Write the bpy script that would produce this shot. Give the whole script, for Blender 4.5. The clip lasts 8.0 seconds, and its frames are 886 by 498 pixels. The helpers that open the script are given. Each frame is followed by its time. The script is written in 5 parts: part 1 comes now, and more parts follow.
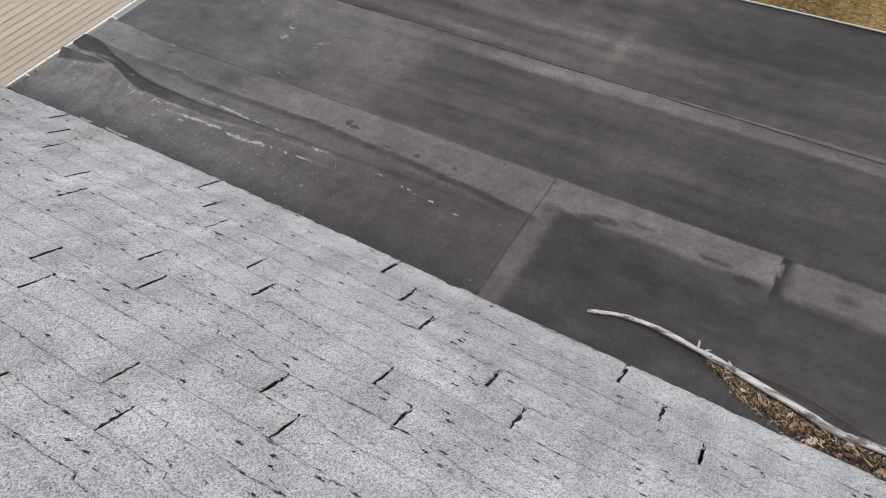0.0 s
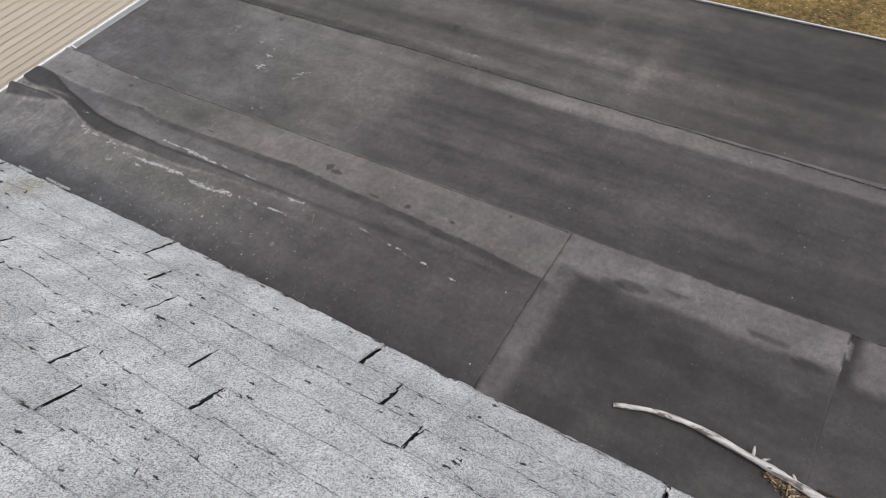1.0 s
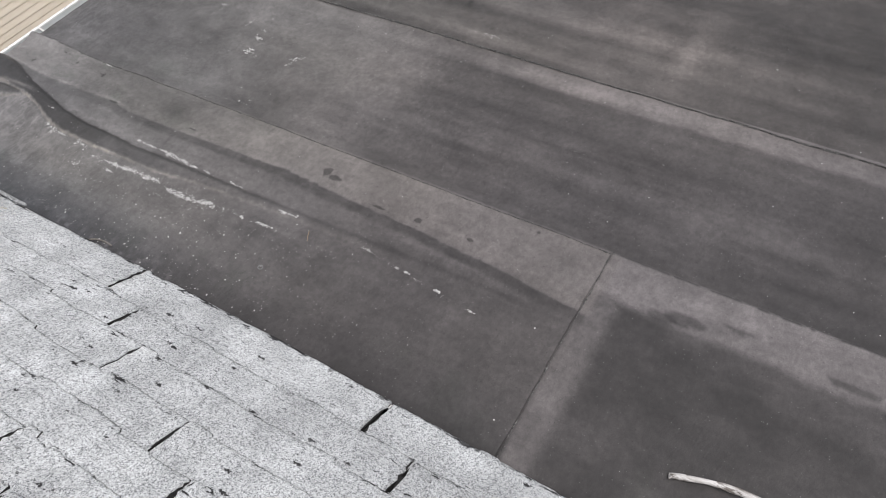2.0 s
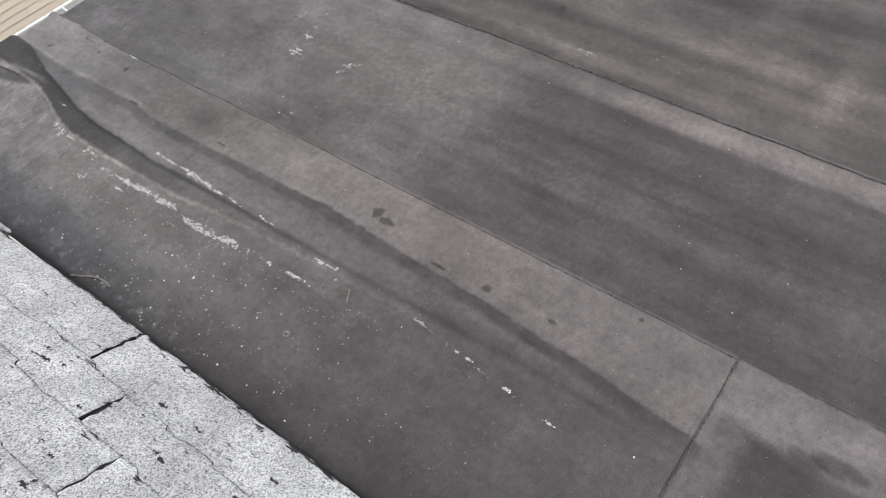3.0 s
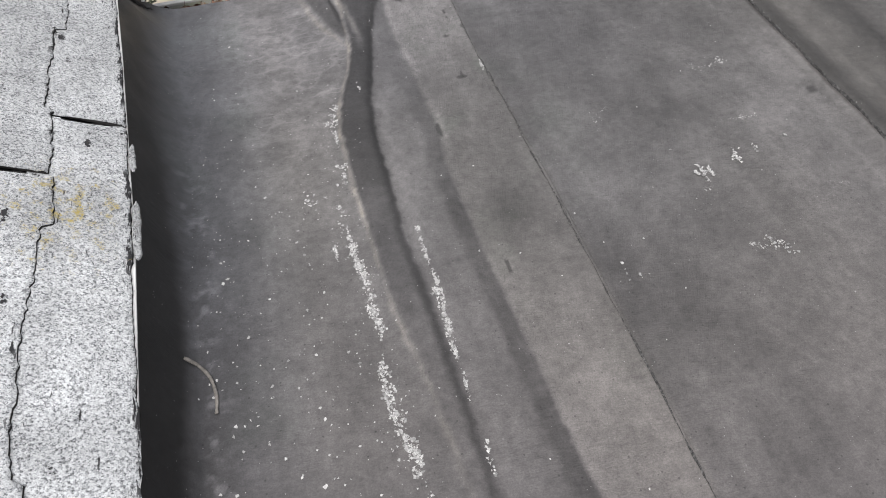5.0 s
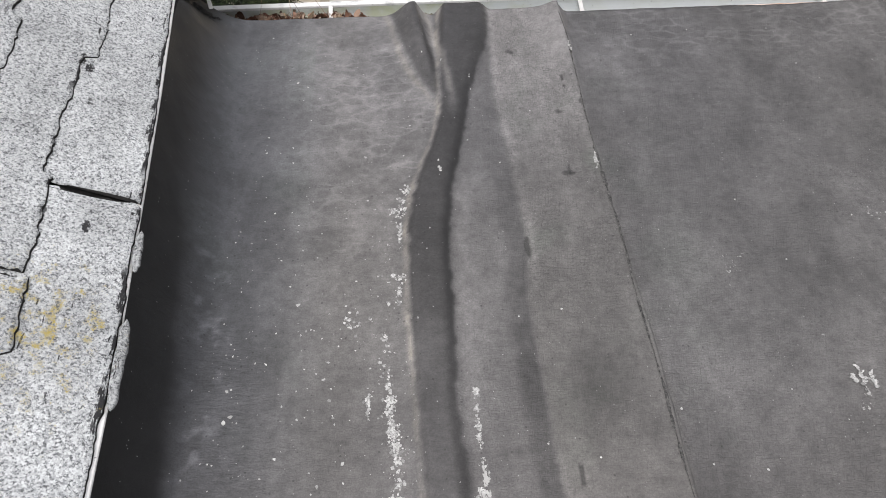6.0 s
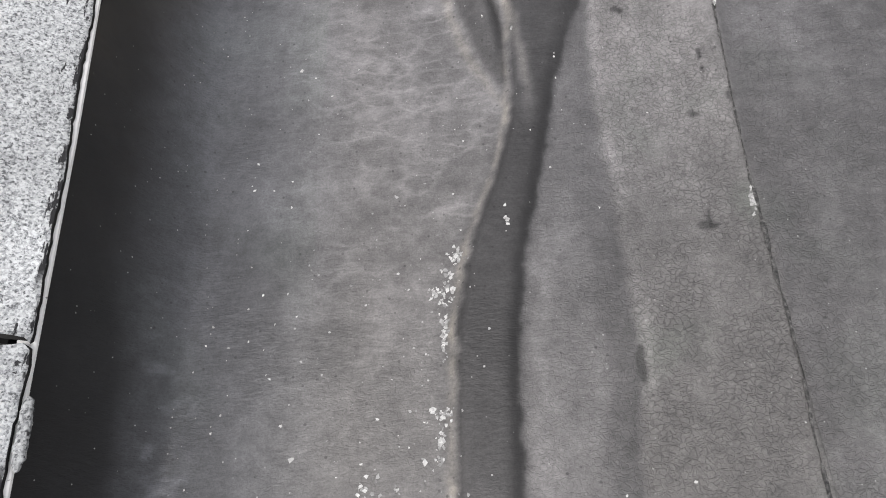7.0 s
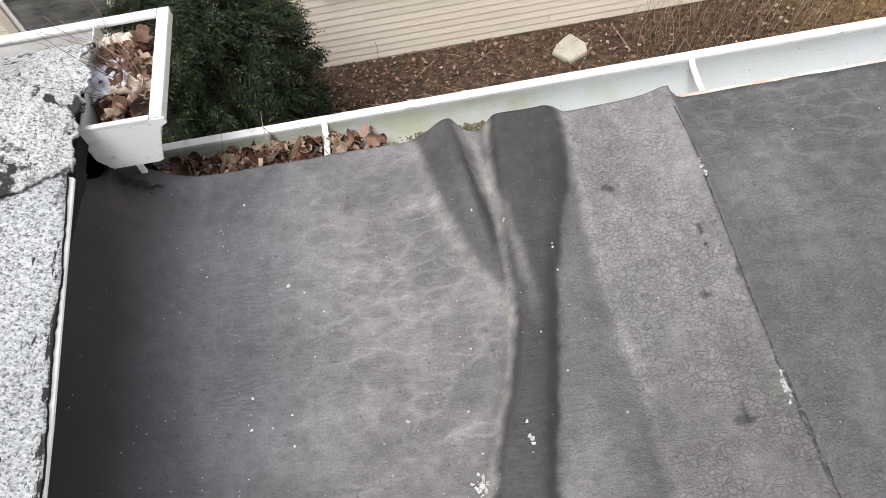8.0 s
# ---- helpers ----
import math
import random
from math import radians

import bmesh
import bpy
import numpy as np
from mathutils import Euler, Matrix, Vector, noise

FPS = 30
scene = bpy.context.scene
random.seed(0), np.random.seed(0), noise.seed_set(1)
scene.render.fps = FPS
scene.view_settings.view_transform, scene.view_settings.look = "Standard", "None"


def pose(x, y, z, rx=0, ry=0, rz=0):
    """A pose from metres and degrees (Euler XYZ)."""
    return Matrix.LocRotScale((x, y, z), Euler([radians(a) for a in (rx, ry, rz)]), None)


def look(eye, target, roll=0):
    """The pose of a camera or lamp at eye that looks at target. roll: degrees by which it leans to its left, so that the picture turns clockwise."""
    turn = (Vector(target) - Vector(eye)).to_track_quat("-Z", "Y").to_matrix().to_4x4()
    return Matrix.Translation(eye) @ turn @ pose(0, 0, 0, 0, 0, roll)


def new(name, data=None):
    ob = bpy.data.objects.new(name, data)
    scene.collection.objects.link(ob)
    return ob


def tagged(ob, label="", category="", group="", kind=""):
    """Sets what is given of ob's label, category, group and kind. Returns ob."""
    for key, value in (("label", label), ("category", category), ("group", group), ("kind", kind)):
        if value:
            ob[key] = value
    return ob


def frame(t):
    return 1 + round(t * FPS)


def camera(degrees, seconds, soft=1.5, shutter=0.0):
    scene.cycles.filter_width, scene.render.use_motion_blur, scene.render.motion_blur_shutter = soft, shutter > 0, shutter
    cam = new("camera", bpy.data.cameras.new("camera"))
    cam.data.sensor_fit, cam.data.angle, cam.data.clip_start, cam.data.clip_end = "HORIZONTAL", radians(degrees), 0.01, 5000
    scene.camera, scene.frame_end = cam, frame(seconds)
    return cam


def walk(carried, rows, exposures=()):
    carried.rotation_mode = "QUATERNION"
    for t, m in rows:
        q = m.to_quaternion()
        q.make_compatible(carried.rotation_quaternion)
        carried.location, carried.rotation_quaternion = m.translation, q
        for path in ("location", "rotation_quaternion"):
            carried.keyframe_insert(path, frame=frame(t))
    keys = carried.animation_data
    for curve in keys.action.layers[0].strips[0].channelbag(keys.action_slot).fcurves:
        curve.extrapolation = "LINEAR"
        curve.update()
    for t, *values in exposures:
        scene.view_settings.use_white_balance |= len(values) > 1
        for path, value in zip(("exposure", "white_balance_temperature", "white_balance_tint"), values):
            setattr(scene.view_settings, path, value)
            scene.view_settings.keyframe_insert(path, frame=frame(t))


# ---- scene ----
cam = camera(61.6, 8.0, soft=0.95)
PATH = [
    (0, (-1.5270, -3.8717, 2.6964), (-0.4550, -3.1880, 1.1528), -1.85),
    (0.5, (-1.2720, -3.7617, 2.5613), (-0.2370, -2.9932, 1.0328), -3.16),
    (0.7, (-1.1783, -3.7126, 2.5320), (-0.1332, -2.9440, 1.0098), -3.83),
    (1, (-1.0470, -3.6437, 2.4258), (0.0320, -2.9271, 0.9017), -3.25),
    (1.5, (-0.8640, -3.5478, 2.2903), (0.1680, -2.8449, 0.7278), -4.37),
    (1.7, (-0.7920, -3.4786, 2.2691), (0.2230, -2.7906, 0.6893), -4.10),
    (2.8, (-0.3330, -3.1090, 1.9891), (0.6010, -2.3292, 0.4011), -7.44),
    (3, (-0.2670, -2.9935, 1.9298), (0.6420, -2.2144, 0.3288), -4.93),
    (3.2, (-0.2118, -2.8768, 1.8590), (0.6650, -2.0135, 0.2822), -2.93),
    (3.5, (-0.0930, -2.7270, 1.7805), (0.6480, -1.7105, 0.2258), -2.87),
    (4, (0.0760, -2.4266, 1.6077), (0.7750, -1.3293, 0.0894), 3.46),
    (4.2, (0.1330, -2.3678, 1.5360), (0.7550, -1.2379, 0.0082), 2.96),
    (5.3, (0.3970, -1.8719, 1.3233), (0.6190, -0.6715, -0.2598), -1.47),
    (5.5, (0.4030, -1.7653, 1.3345), (0.5910, -0.5641, -0.2537), -0.17),
    (6, (0.4590, -1.5138, 1.2730), (0.5460, -0.3834, -0.3740), 0.63),
    (6.2, (0.4981, -1.3929, 1.2217), (0.5105, -0.3080, -0.4584), -0.52),
    (6.5, (0.5470, -1.1992, 1.1476), (0.4380, -0.2499, -0.6093), -4.67),
    (7, (0.5210, -0.9287, 0.9982), (0.3660, -0.1073, -0.8190), -12.75),
    (7.3, (0.5057, -0.8049, 0.9794), (0.3617, 0.1402, -0.7773), -14.45),
    (7.5, (0.4930, -0.7396, 0.9956), (0.3830, 0.2652, -0.7298), -14.22),
    (8, (0.4730, -0.7233, 1.0249), (0.4440, 0.2886, -0.6998), -11.24),
]
walk(cam, [(t, look(eye, target, roll)) for t, eye, target, roll in PATH],
     [(0.0, 0.28, 6500, 13), (0.5, 0.31, 6500, 13), (1.0, 0.31, 6500, 13), (1.5, 0.53, 6500, 13), (3.0, 0.63, 6500, 13), (3.5, 0.7, 6500, 13), (4.0, 0.72, 6500, 13),
      (5.5, 0.66, 6500, 13), (6.0, 0.66, 6500, 13), (6.5, 0.52, 6500, 13), (7.0, 0.72, 6500, 13), (7.5, 0.97, 6500, 12), (8.0, 0.97, 6500, 12)])

# ---- sky, sun, exposure ----
world = bpy.data.worlds.new("overcast_sky")
scene.world = world
world.use_nodes = True
wt = world.node_tree
sky = wt.nodes.new("ShaderNodeTexSky")
sky.sky_type = "NISHITA"
sky.sun_disc = False
sky.sun_elevation = radians(68)
sky.sun_rotation = radians(209)
haze = wt.nodes.new("ShaderNodeHueSaturation")
haze.inputs["Saturation"].default_value = 0.12
wt.links.new(sky.outputs[0], haze.inputs["Color"])
wt.links.new(haze.outputs[0], wt.nodes["Background"].inputs[0])
wt.nodes["Background"].inputs[1].default_value = 0.13
sun = new("sun", bpy.data.lights.new("sun", "SUN"))
sun.data.energy = 2.0
sun.data.angle = radians(28)
sun.data.color = (1.0, 0.98, 0.955)
sun.matrix_world = look((-1.3, -2.3, 6.5), (0, 0, 0))

# ---- plan (metres) ----
FALL = 0.0454          # the flat roof falls towards the gutter at y = 0.1
GROUND = -4.45
EAVE_Z, PITCH, RISE = 0.201, 0.593, 0.0301   # the shingle slope, which climbs a little away from the gutter
COURSE = 0.1155        # one shingle course, in plan
EAVE_Y = (-9.0, -4.5, -3.7, -3.2, -2.7, -2.2, -1.3, -1.0, -0.7, -0.4, -0.25, 0.0)
EAVE_X = (-0.05, -0.02, -0.014, -0.008, -0.004, 0.002, 0.002, -0.004, -0.012, -0.024, -0.031, -0.042)
FAR_WALL = 4.8


# ---- numbers: smooth noise on arrays ----
def hashed(i, j, seed):
    v = np.sin(i * 127.1 + j * 311.7 + seed * 74.7) * 43758.5453
    return v - np.floor(v)


def vnoise(x, y, seed=0):
    i, j = np.floor(x), np.floor(y)
    u, v = x - i, y - j
    u, v = u * u * (3 - 2 * u), v * v * (3 - 2 * v)
    a, b = hashed(i, j, seed), hashed(i + 1, j, seed)
    c, d = hashed(i, j + 1, seed), hashed(i + 1, j + 1, seed)
    return (a * (1 - u) + b * u) * (1 - v) + (c * (1 - u) + d * u) * v


def fbm(x, y, seed=0, octaves=4):
    total, amp, norm = 0.0, 1.0, 0.0
    for o in range(octaves):
        total = total + amp * vnoise(x * 2 ** o, y * 2 ** o, seed + 13 * o)
        norm += amp
        amp *= 0.55
    return total / norm


def step(a, b, x):
    t = np.clip((x - a) / (b - a), 0, 1)
    return t * t * (3 - 2 * t)


def bump1(x, c, w):
    return np.exp(-((x - c) / w) ** 2)


# ---- materials ----
class Nodes:
    """A short way to write node trees."""

    def __init__(self, name):
        self.m = bpy.data.materials.new(name)
        self.m.use_nodes = True
        self.t = self.m.node_tree
        self.b = self.t.nodes["Principled BSDF"]

    def put(self, socket, value):
        if hasattr(value, "is_output"):
            self.t.links.new(value, socket)
        else:
            socket.default_value = value

    def node(self, kind, out=0, props=(), **ins):
        n = self.t.nodes.new(kind)
        for k, v in props:
            setattr(n, k, v)
        for k, v in ins.items():
            key = int(k[1:]) if k[0] == "i" and k[1:].isdigit() else k.replace("_", " ")
            self.put(n.inputs[key], v)
        return n.outputs[out]

    def pos(self):
        return self.node("ShaderNodeNewGeometry", "Position")

    def island(self):
        return self.node("ShaderNodeNewGeometry", "Random Per Island")

    def rand(self):
        return self.node("ShaderNodeObjectInfo", "Random")

    def attr(self, name):
        return self.node("ShaderNodeAttribute", "Fac", (("attribute_name", name),))

    def map(self, v, scale):
        return self.node("ShaderNodeMapping", 0, (), Vector=v, Scale=scale)

    def noise(self, v, scale, detail=4.0, rough=0.55):
        return self.node("ShaderNodeTexNoise", 0, (), Vector=v, Scale=scale, Detail=detail, Roughness=rough)

    def voronoi(self, v, scale, feature="F1", out="Distance"):
        return self.node("ShaderNodeTexVoronoi", out, (("feature", feature),), Vector=v, Scale=scale)

    def math(self, op, a, b=0.5, clamp=False):
        return self.node("ShaderNodeMath", 0, (("operation", op), ("use_clamp", clamp)), i0=a, i1=b)

    def range(self, v, a, b, c=0.0, d=1.0):
        return self.node("ShaderNodeMapRange", 0, (), Value=v, From_Min=a, From_Max=b, To_Min=c, To_Max=d)

    def mix(self, f, a, b, blend="MIX"):
        n = self.t.nodes.new("ShaderNodeMix")
        n.data_type, n.blend_type = "RGBA", blend
        self.put(n.inputs[0], f)
        for s, v in ((6, a), (7, b)):
            self.put(n.inputs[s], v if hasattr(v, "is_output") else (*v, 1))
        return n.outputs[2]

    def ramp(self, v, stops):
        n = self.t.nodes.new("ShaderNodeValToRGB")
        e = n.color_ramp.elements
        while len(e) < len(stops):
            e.new(0.5)
        for el, (p, c) in zip(e, stops):
            el.position, el.color = p, (*c, 1)
        self.put(n.inputs[0], v)
        return n.outputs[0]

    def grey(self, v):
        return self.node("ShaderNodeCombineColor", 0, (), Red=v, Green=v, Blue=v)

    def bump(self, h, strength, dist, normal=None):
        n = self.t.nodes.new("ShaderNodeBump")
        self.put(n.inputs["Height"], h)
        n.inputs["Strength"].default_value, n.inputs["Distance"].default_value = strength, dist
        if normal is not None:
            self.put(n.inputs["Normal"], normal)
        return n.outputs[0]

    def done(self, color, rough=0.7, normal=None, metal=0.0, spec=0.5):
        self.put(self.b.inputs["Base Color"], color if hasattr(color, "is_output") else (*color, 1))
        self.put(self.b.inputs["Roughness"], rough)
        self.put(self.b.inputs["Metallic"], metal)
        self.put(self.b.inputs["Specular IOR Level"], spec)
        if normal is not None:
            self.put(self.b.inputs["Normal"], normal)
        return self.m


def make_membrane():
    n = Nodes("weathered_roof_membrane")
    p = n.pos()
    tone, warm, crack, chalk = n.attr("tone"), n.attr("warm"), n.attr("crack"), n.attr("chalk")
    blotch = n.range(n.noise(p, 7.0, 5.0, 0.6), 0.3, 0.7, 0.8, 1.2)
    mottle = n.range(n.noise(p, 46.0, 5.0, 0.72), 0.3, 0.7, 0.76, 1.24)
    grain = n.range(n.noise(p, 300.0, 3.0, 0.7), 0.3, 0.7, 0.78, 1.22)
    sweep = n.range(n.noise(n.map(p, (22.0, 4.5, 4.5)), 1.0, 5.0, 0.65), 0.3, 0.7, 0.88, 1.12)
    ripple = n.noise(n.map(p, (62.0, 150.0, 62.0)), 1.0, 3.0, 0.62)
    rip = n.range(ripple, 0.3, 0.7, 0.93, 1.07)
    t = n.math("MULTIPLY", n.math("MULTIPLY", n.math("MULTIPLY", tone, mottle), blotch), n.math("MULTIPLY", grain, n.math("MULTIPLY", sweep, rip)))
    # pale tide marks left by standing water
    drift = n.node("ShaderNodeVectorMath", 0, (("operation", "ADD"),), i0=p, i1=n.node(
        "ShaderNodeVectorMath", 0, (("operation", "SCALE"),), i0=n.node("ShaderNodeTexNoise", 1, (), Vector=p, Scale=26.0, Detail=3.0), Scale=0.035))
    vein = n.voronoi(n.map(drift, (15.0, 37.0, 0.0)), 1.0, "DISTANCE_TO_EDGE")
    vein = n.math("MULTIPLY", n.range(vein, 0.0, 0.13, 1.0, 0.0), n.math("MULTIPLY", n.attr("tide"), n.range(n.noise(p, 16.0, 3.0), 0.36, 0.6)))
    t = n.math("ADD", t, n.math("MULTIPLY", vein, 0.055))
    # alligator cracking
    wob = n.node("ShaderNodeVectorMath", 0, (("operation", "ADD"),), i0=p, i1=n.node(
        "ShaderNodeVectorMath", 0, (("operation", "SCALE"),), i0=n.node("ShaderNodeTexNoise", 1, (), Vector=p, Scale=75.0, Detail=3.0), Scale=0.017))
    edge = n.voronoi(n.map(wob, (0.85, 1.2, 0.0)), 132.0, "DISTANCE_TO_EDGE")
    fine = n.voronoi(n.map(wob, (1.0, 1.2, 0.0)), 150.0, "DISTANCE_TO_EDGE")
    patchy = n.range(n.noise(p, 12.0, 4.0), 0.3, 0.5, 0.25, 1.0)
    small = n.math("MULTIPLY", n.range(fine, 0.02, 0.12, 0.6, 0.0), n.math("SUBTRACT", 1.0, patchy))
    line = n.math("MULTIPLY", n.math("MAXIMUM", n.math("MULTIPLY", n.range(edge, 0.02, 0.11, 1.0, 0.0), patchy), small), crack)
    t = n.math("MULTIPLY", t, n.math("SUBTRACT", 1.0, n.math("MULTIPLY", line, 0.3)))
    # dark specks of grit
    speck = n.range(n.voronoi(p, 46.0), 0.07, 0.11, 0.55, 1.0)
    t = n.math("MULTIPLY", t, speck)
    col = n.mix(1.0, n.grey(t), n.mix(warm, (1.0, 0.978, 1.002), (1.115, 1.03, 0.87)), "MULTIPLY")
    # reddish dust further up the roof
    up = n.node("ShaderNodeSeparateXYZ", 1, (), Vector=p)
    col = n.mix(n.range(up, -2.4, -0.9, 1.0, 0.0), col, n.mix(1.0, col, (1.055, 0.99, 0.975), "MULTIPLY"))
    # cleaner, bluer rubber where it runs up to the eave
    side = n.node("ShaderNodeSeparateXYZ", 0, (), Vector=p)
    col = n.mix(n.math("MULTIPLY", n.range(side, 0.08, 0.32, 1.0, 0.0), n.range(up, -1.8, -0.9)), col, n.mix(1.0, col, (0.93, 0.985, 1.06), "MULTIPLY"))
    green = n.range(n.noise(p, 5.5, 3.0), 0.52, 0.72, 0.0, 0.5)
    col = n.mix(n.math("MULTIPLY", green, n.attr("algae")), col, n.mix(1.0, col, (0.85, 1.0, 0.88), "MULTIPLY"))
    # a fine scatter of pale dust
    pick = n.node("ShaderNodeSeparateColor", 0, (), Color=n.voronoi(p, 120.0, "F1", "Color"))
    dust = n.math("MULTIPLY", n.range(n.voronoi(p, 120.0), 0.09, 0.15, 1.0, 0.0), n.range(pick, 0.86, 0.9))
    col = n.mix(n.math("MULTIPLY", dust, n.range(n.noise(p, 6.0, 2.0), 0.4, 0.6, 0.25, 0.9)), col, (0.34, 0.34, 0.33))
    # chalky white smears
    fleck = n.math("ADD", n.math("MULTIPLY", n.noise(n.map(p, (190.0, 130.0, 190.0)), 1.0, 5.0, 0.7), 0.62), n.math("MULTIPLY", n.noise(p, 36.0, 3.0, 0.6), 0.38))
    smear = n.range(n.math("ADD", n.math("MULTIPLY", chalk, 0.3), n.math("ADD", fleck, n.range(n.noise(p, 17.0, 2.0), 0.3, 0.7, -0.07, 0.05))), 0.745, 0.765)
    smear = n.math("MULTIPLY", smear, n.range(chalk, 0.03, 0.25))
    col = n.mix(n.math("MULTIPLY", smear, 0.6), col, (0.52, 0.52, 0.5))
    h = n.math("SUBTRACT", n.math("ADD", n.math("MULTIPLY", ripple, n.range(n.noise(p, 4.0, 3.0), 0.4, 0.6, 0.15, 0.75)), n.math("MULTIPLY", grain, 0.15)), n.math("MULTIPLY", line, 0.6))
    return n.done(col, n.range(n.noise(p, 11.0, 3.0), 0.3, 0.7, 0.48, 0.64), n.bump(h, 0.55, 0.0036), spec=0.46)


def make_bead():
    n = Nodes("seam_sealant_and_shadow")
    p = n.pos()
    a = n.noise(p, 140.0, 5.0, 0.75)
    # the dark stops carry the lap's shadow, the pale ones are grit
    col = n.ramp(a, [(0.36, (0.018, 0.018, 0.018)), (0.5, (0.06, 0.059, 0.057)), (0.64, (0.17, 0.166, 0.16))])
    return n.done(col, 0.8, n.bump(a, 0.9, 0.006))


def make_shingle(name, tint, patch=0.0):
    n = Nodes(name)
    p = n.pos()
    g = n.node("ShaderNodeSeparateColor", 0, (), Color=n.voronoi(p, 450.0, "F1", "Color"))
    g2 = n.node("ShaderNodeSeparateColor", 0, (), Color=n.voronoi(p, 275.0, "F1", "Color"))
    g3 = n.range(n.noise(p, 190.0, 4.0, 0.75), 0.3, 0.7)
    mixed = n.math("ADD", n.math("MULTIPLY", g, 0.44), n.math("ADD", n.math("MULTIPLY", g2, 0.38), n.math("MULTIPLY", g3, 0.18)))
    col = n.ramp(mixed, [(0.18, (0.13, 0.133, 0.136)), (0.38, (0.36, 0.368, 0.37)), (0.56, (0.535, 0.543, 0.538)), (0.8, (0.69, 0.7, 0.69))])
    wear = n.range(n.noise(n.map(p, (3.0, 6.0, 3.0)), 1.0, 5.0, 0.62), 0.3, 0.7, 0.74, 1.14)
    run = n.range(n.noise(n.map(p, (12.0, 3.0, 12.0)), 1.0, 4.0, 0.6), 0.3, 0.7, 0.86, 1.1)
    tone = n.math("MULTIPLY", n.math("MULTIPLY", wear, run), n.range(n.rand(), 0.0, 1.0, 0.94, 1.05))
    col = n.mix(1.0, col, n.grey(tone), "MULTIPLY")
    col = n.mix(1.0, col, tint, "MULTIPLY")
    # darker tone towards the gutter, its border broken up by noise
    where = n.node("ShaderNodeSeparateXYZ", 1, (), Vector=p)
    gutter_tone = n.math("ADD", n.range(where, -1.7, -0.5, -0.25, 0.75), n.range(n.noise(p, 3.0, 4.0, 0.6), 0.3, 0.7, -0.3, 0.3), clamp=True)
    col = n.mix(gutter_tone, col, n.mix(1.0, col, (0.82, 0.82, 0.815), "MULTIPLY"))
    # flecks where the granules are gone
    d = n.voronoi(n.map(p, (1.0, 0.42, 1.0)), 22.0)
    gone = n.math("ADD", d, n.math("MULTIPLY", n.noise(p, 120.0, 4.0, 0.65), 0.55))
    gone = n.math("MULTIPLY", n.range(gone, 0.378, 0.4, 1.0, 0.0), n.range(n.noise(p, 4.5, 2.0), 0.36, 0.46))
    # dashes along the courses, thickest on the worn lower edges
    dash = n.math("ADD", n.noise(n.map(p, (80.0, 19.0, 80.0)), 1.0, 5.0, 0.66), n.math("MULTIPLY", n.attr("lip"), 0.1))
    dash = n.math("MULTIPLY", n.range(dash, 0.648, 0.672), n.range(n.noise(p, 7.0, 2.0), 0.4, 0.5))
    gone = n.math("MAXIMUM", gone, dash)
    tear = n.math("ADD", n.noise(n.map(p, (60.0, 11.0, 60.0)), 1.0, 5.0, 0.7), n.math("MULTIPLY", n.attr("lip"), 0.06))
    gone = n.math("MAXIMUM", gone, n.math("MULTIPLY", n.range(tear, 0.685, 0.7), n.range(n.noise(p, 2.6, 2.0), 0.48, 0.56)))
    if patch:
        bare = n.range(n.noise(p, 14.0, 6.0, 0.68), 0.62 - 0.06 * patch, 0.655 - 0.06 * patch)
        gone = n.math("MAXIMUM", gone, bare)
    col = n.mix(gone, col, (0.035, 0.035, 0.037))
    # yellow lichen
    near = n.node("ShaderNodeVectorMath", "Value", (("operation", "DISTANCE"),), i0=n.map(p, (1.0, 0.8, 0.0)), i1=(-0.1, -0.76, 0.0))
    lich = n.math("ADD", n.range(near, 0.02, 0.26, 0.15, -0.2), n.noise(p, 42.0, 5.0, 0.68))
    lich = n.math("MULTIPLY", n.range(n.math("ADD", lich, n.range(g, 0.0, 1.0, -0.06, 0.06)), 0.635, 0.75), n.range(g2, 0.3, 0.55, 0.55, 1.0))
    lc = n.mix(n.noise(p, 50.0), (0.36, 0.26, 0.045), (0.4, 0.36, 0.16))
    col = n.mix(lich, col, lc)
    h = n.math("ADD", mixed, n.math("MULTIPLY", gone, -0.5))
    return n.done(col, 0.92, n.bump(h, 0.8, 0.0025), spec=0.25)


def make_paint(name, base, dirt, amount, algae=0.0, rough=0.42, scale=(6.0, 6.0, 22.0)):
    n = Nodes(name)
    p = n.pos()
    a = n.noise(n.map(p, scale), 1.0, 6.0, 0.65)
    f = n.range(a, 0.62 - amount, 0.75, 0.0, 0.85)
    col = n.mix(f, base, dirt)
    b = n.noise(p, 120.0, 3.0, 0.7)
    col = n.mix(n.range(b, 0.66, 0.72, 0.0, 0.7), col, (0.1, 0.095, 0.08))
    if algae:
        col = n.mix(n.math("MULTIPLY", n.range(n.noise(p, 12.0, 4.0), 0.42, 0.62, 0.0, algae), n.range(n.node("ShaderNodeSeparateXYZ", 0, (), Vector=p), 0.5, 1.0, 1.0, 0.15)), col, (0.34, 0.36, 0.2))
    return n.done(col, rough, n.bump(a, 0.25, 0.002))


def make_plain(name, c1, c2, scale=30.0, rough=0.8, bump=0.4, dist=0.004, spec=0.3):
    n = Nodes(name)
    p = n.pos()
    a = n.noise(p, scale, 6.0, 0.62)
    b = n.noise(p, scale * 0.12, 3.0)
    col = n.mix(n.range(n.math("ADD", n.math("MULTIPLY", a, 0.65), n.math("MULTIPLY", b, 0.35)), 0.36, 0.64), c1, c2)
    return n.done(col, rough, n.bump(a, bump, dist), spec=spec)


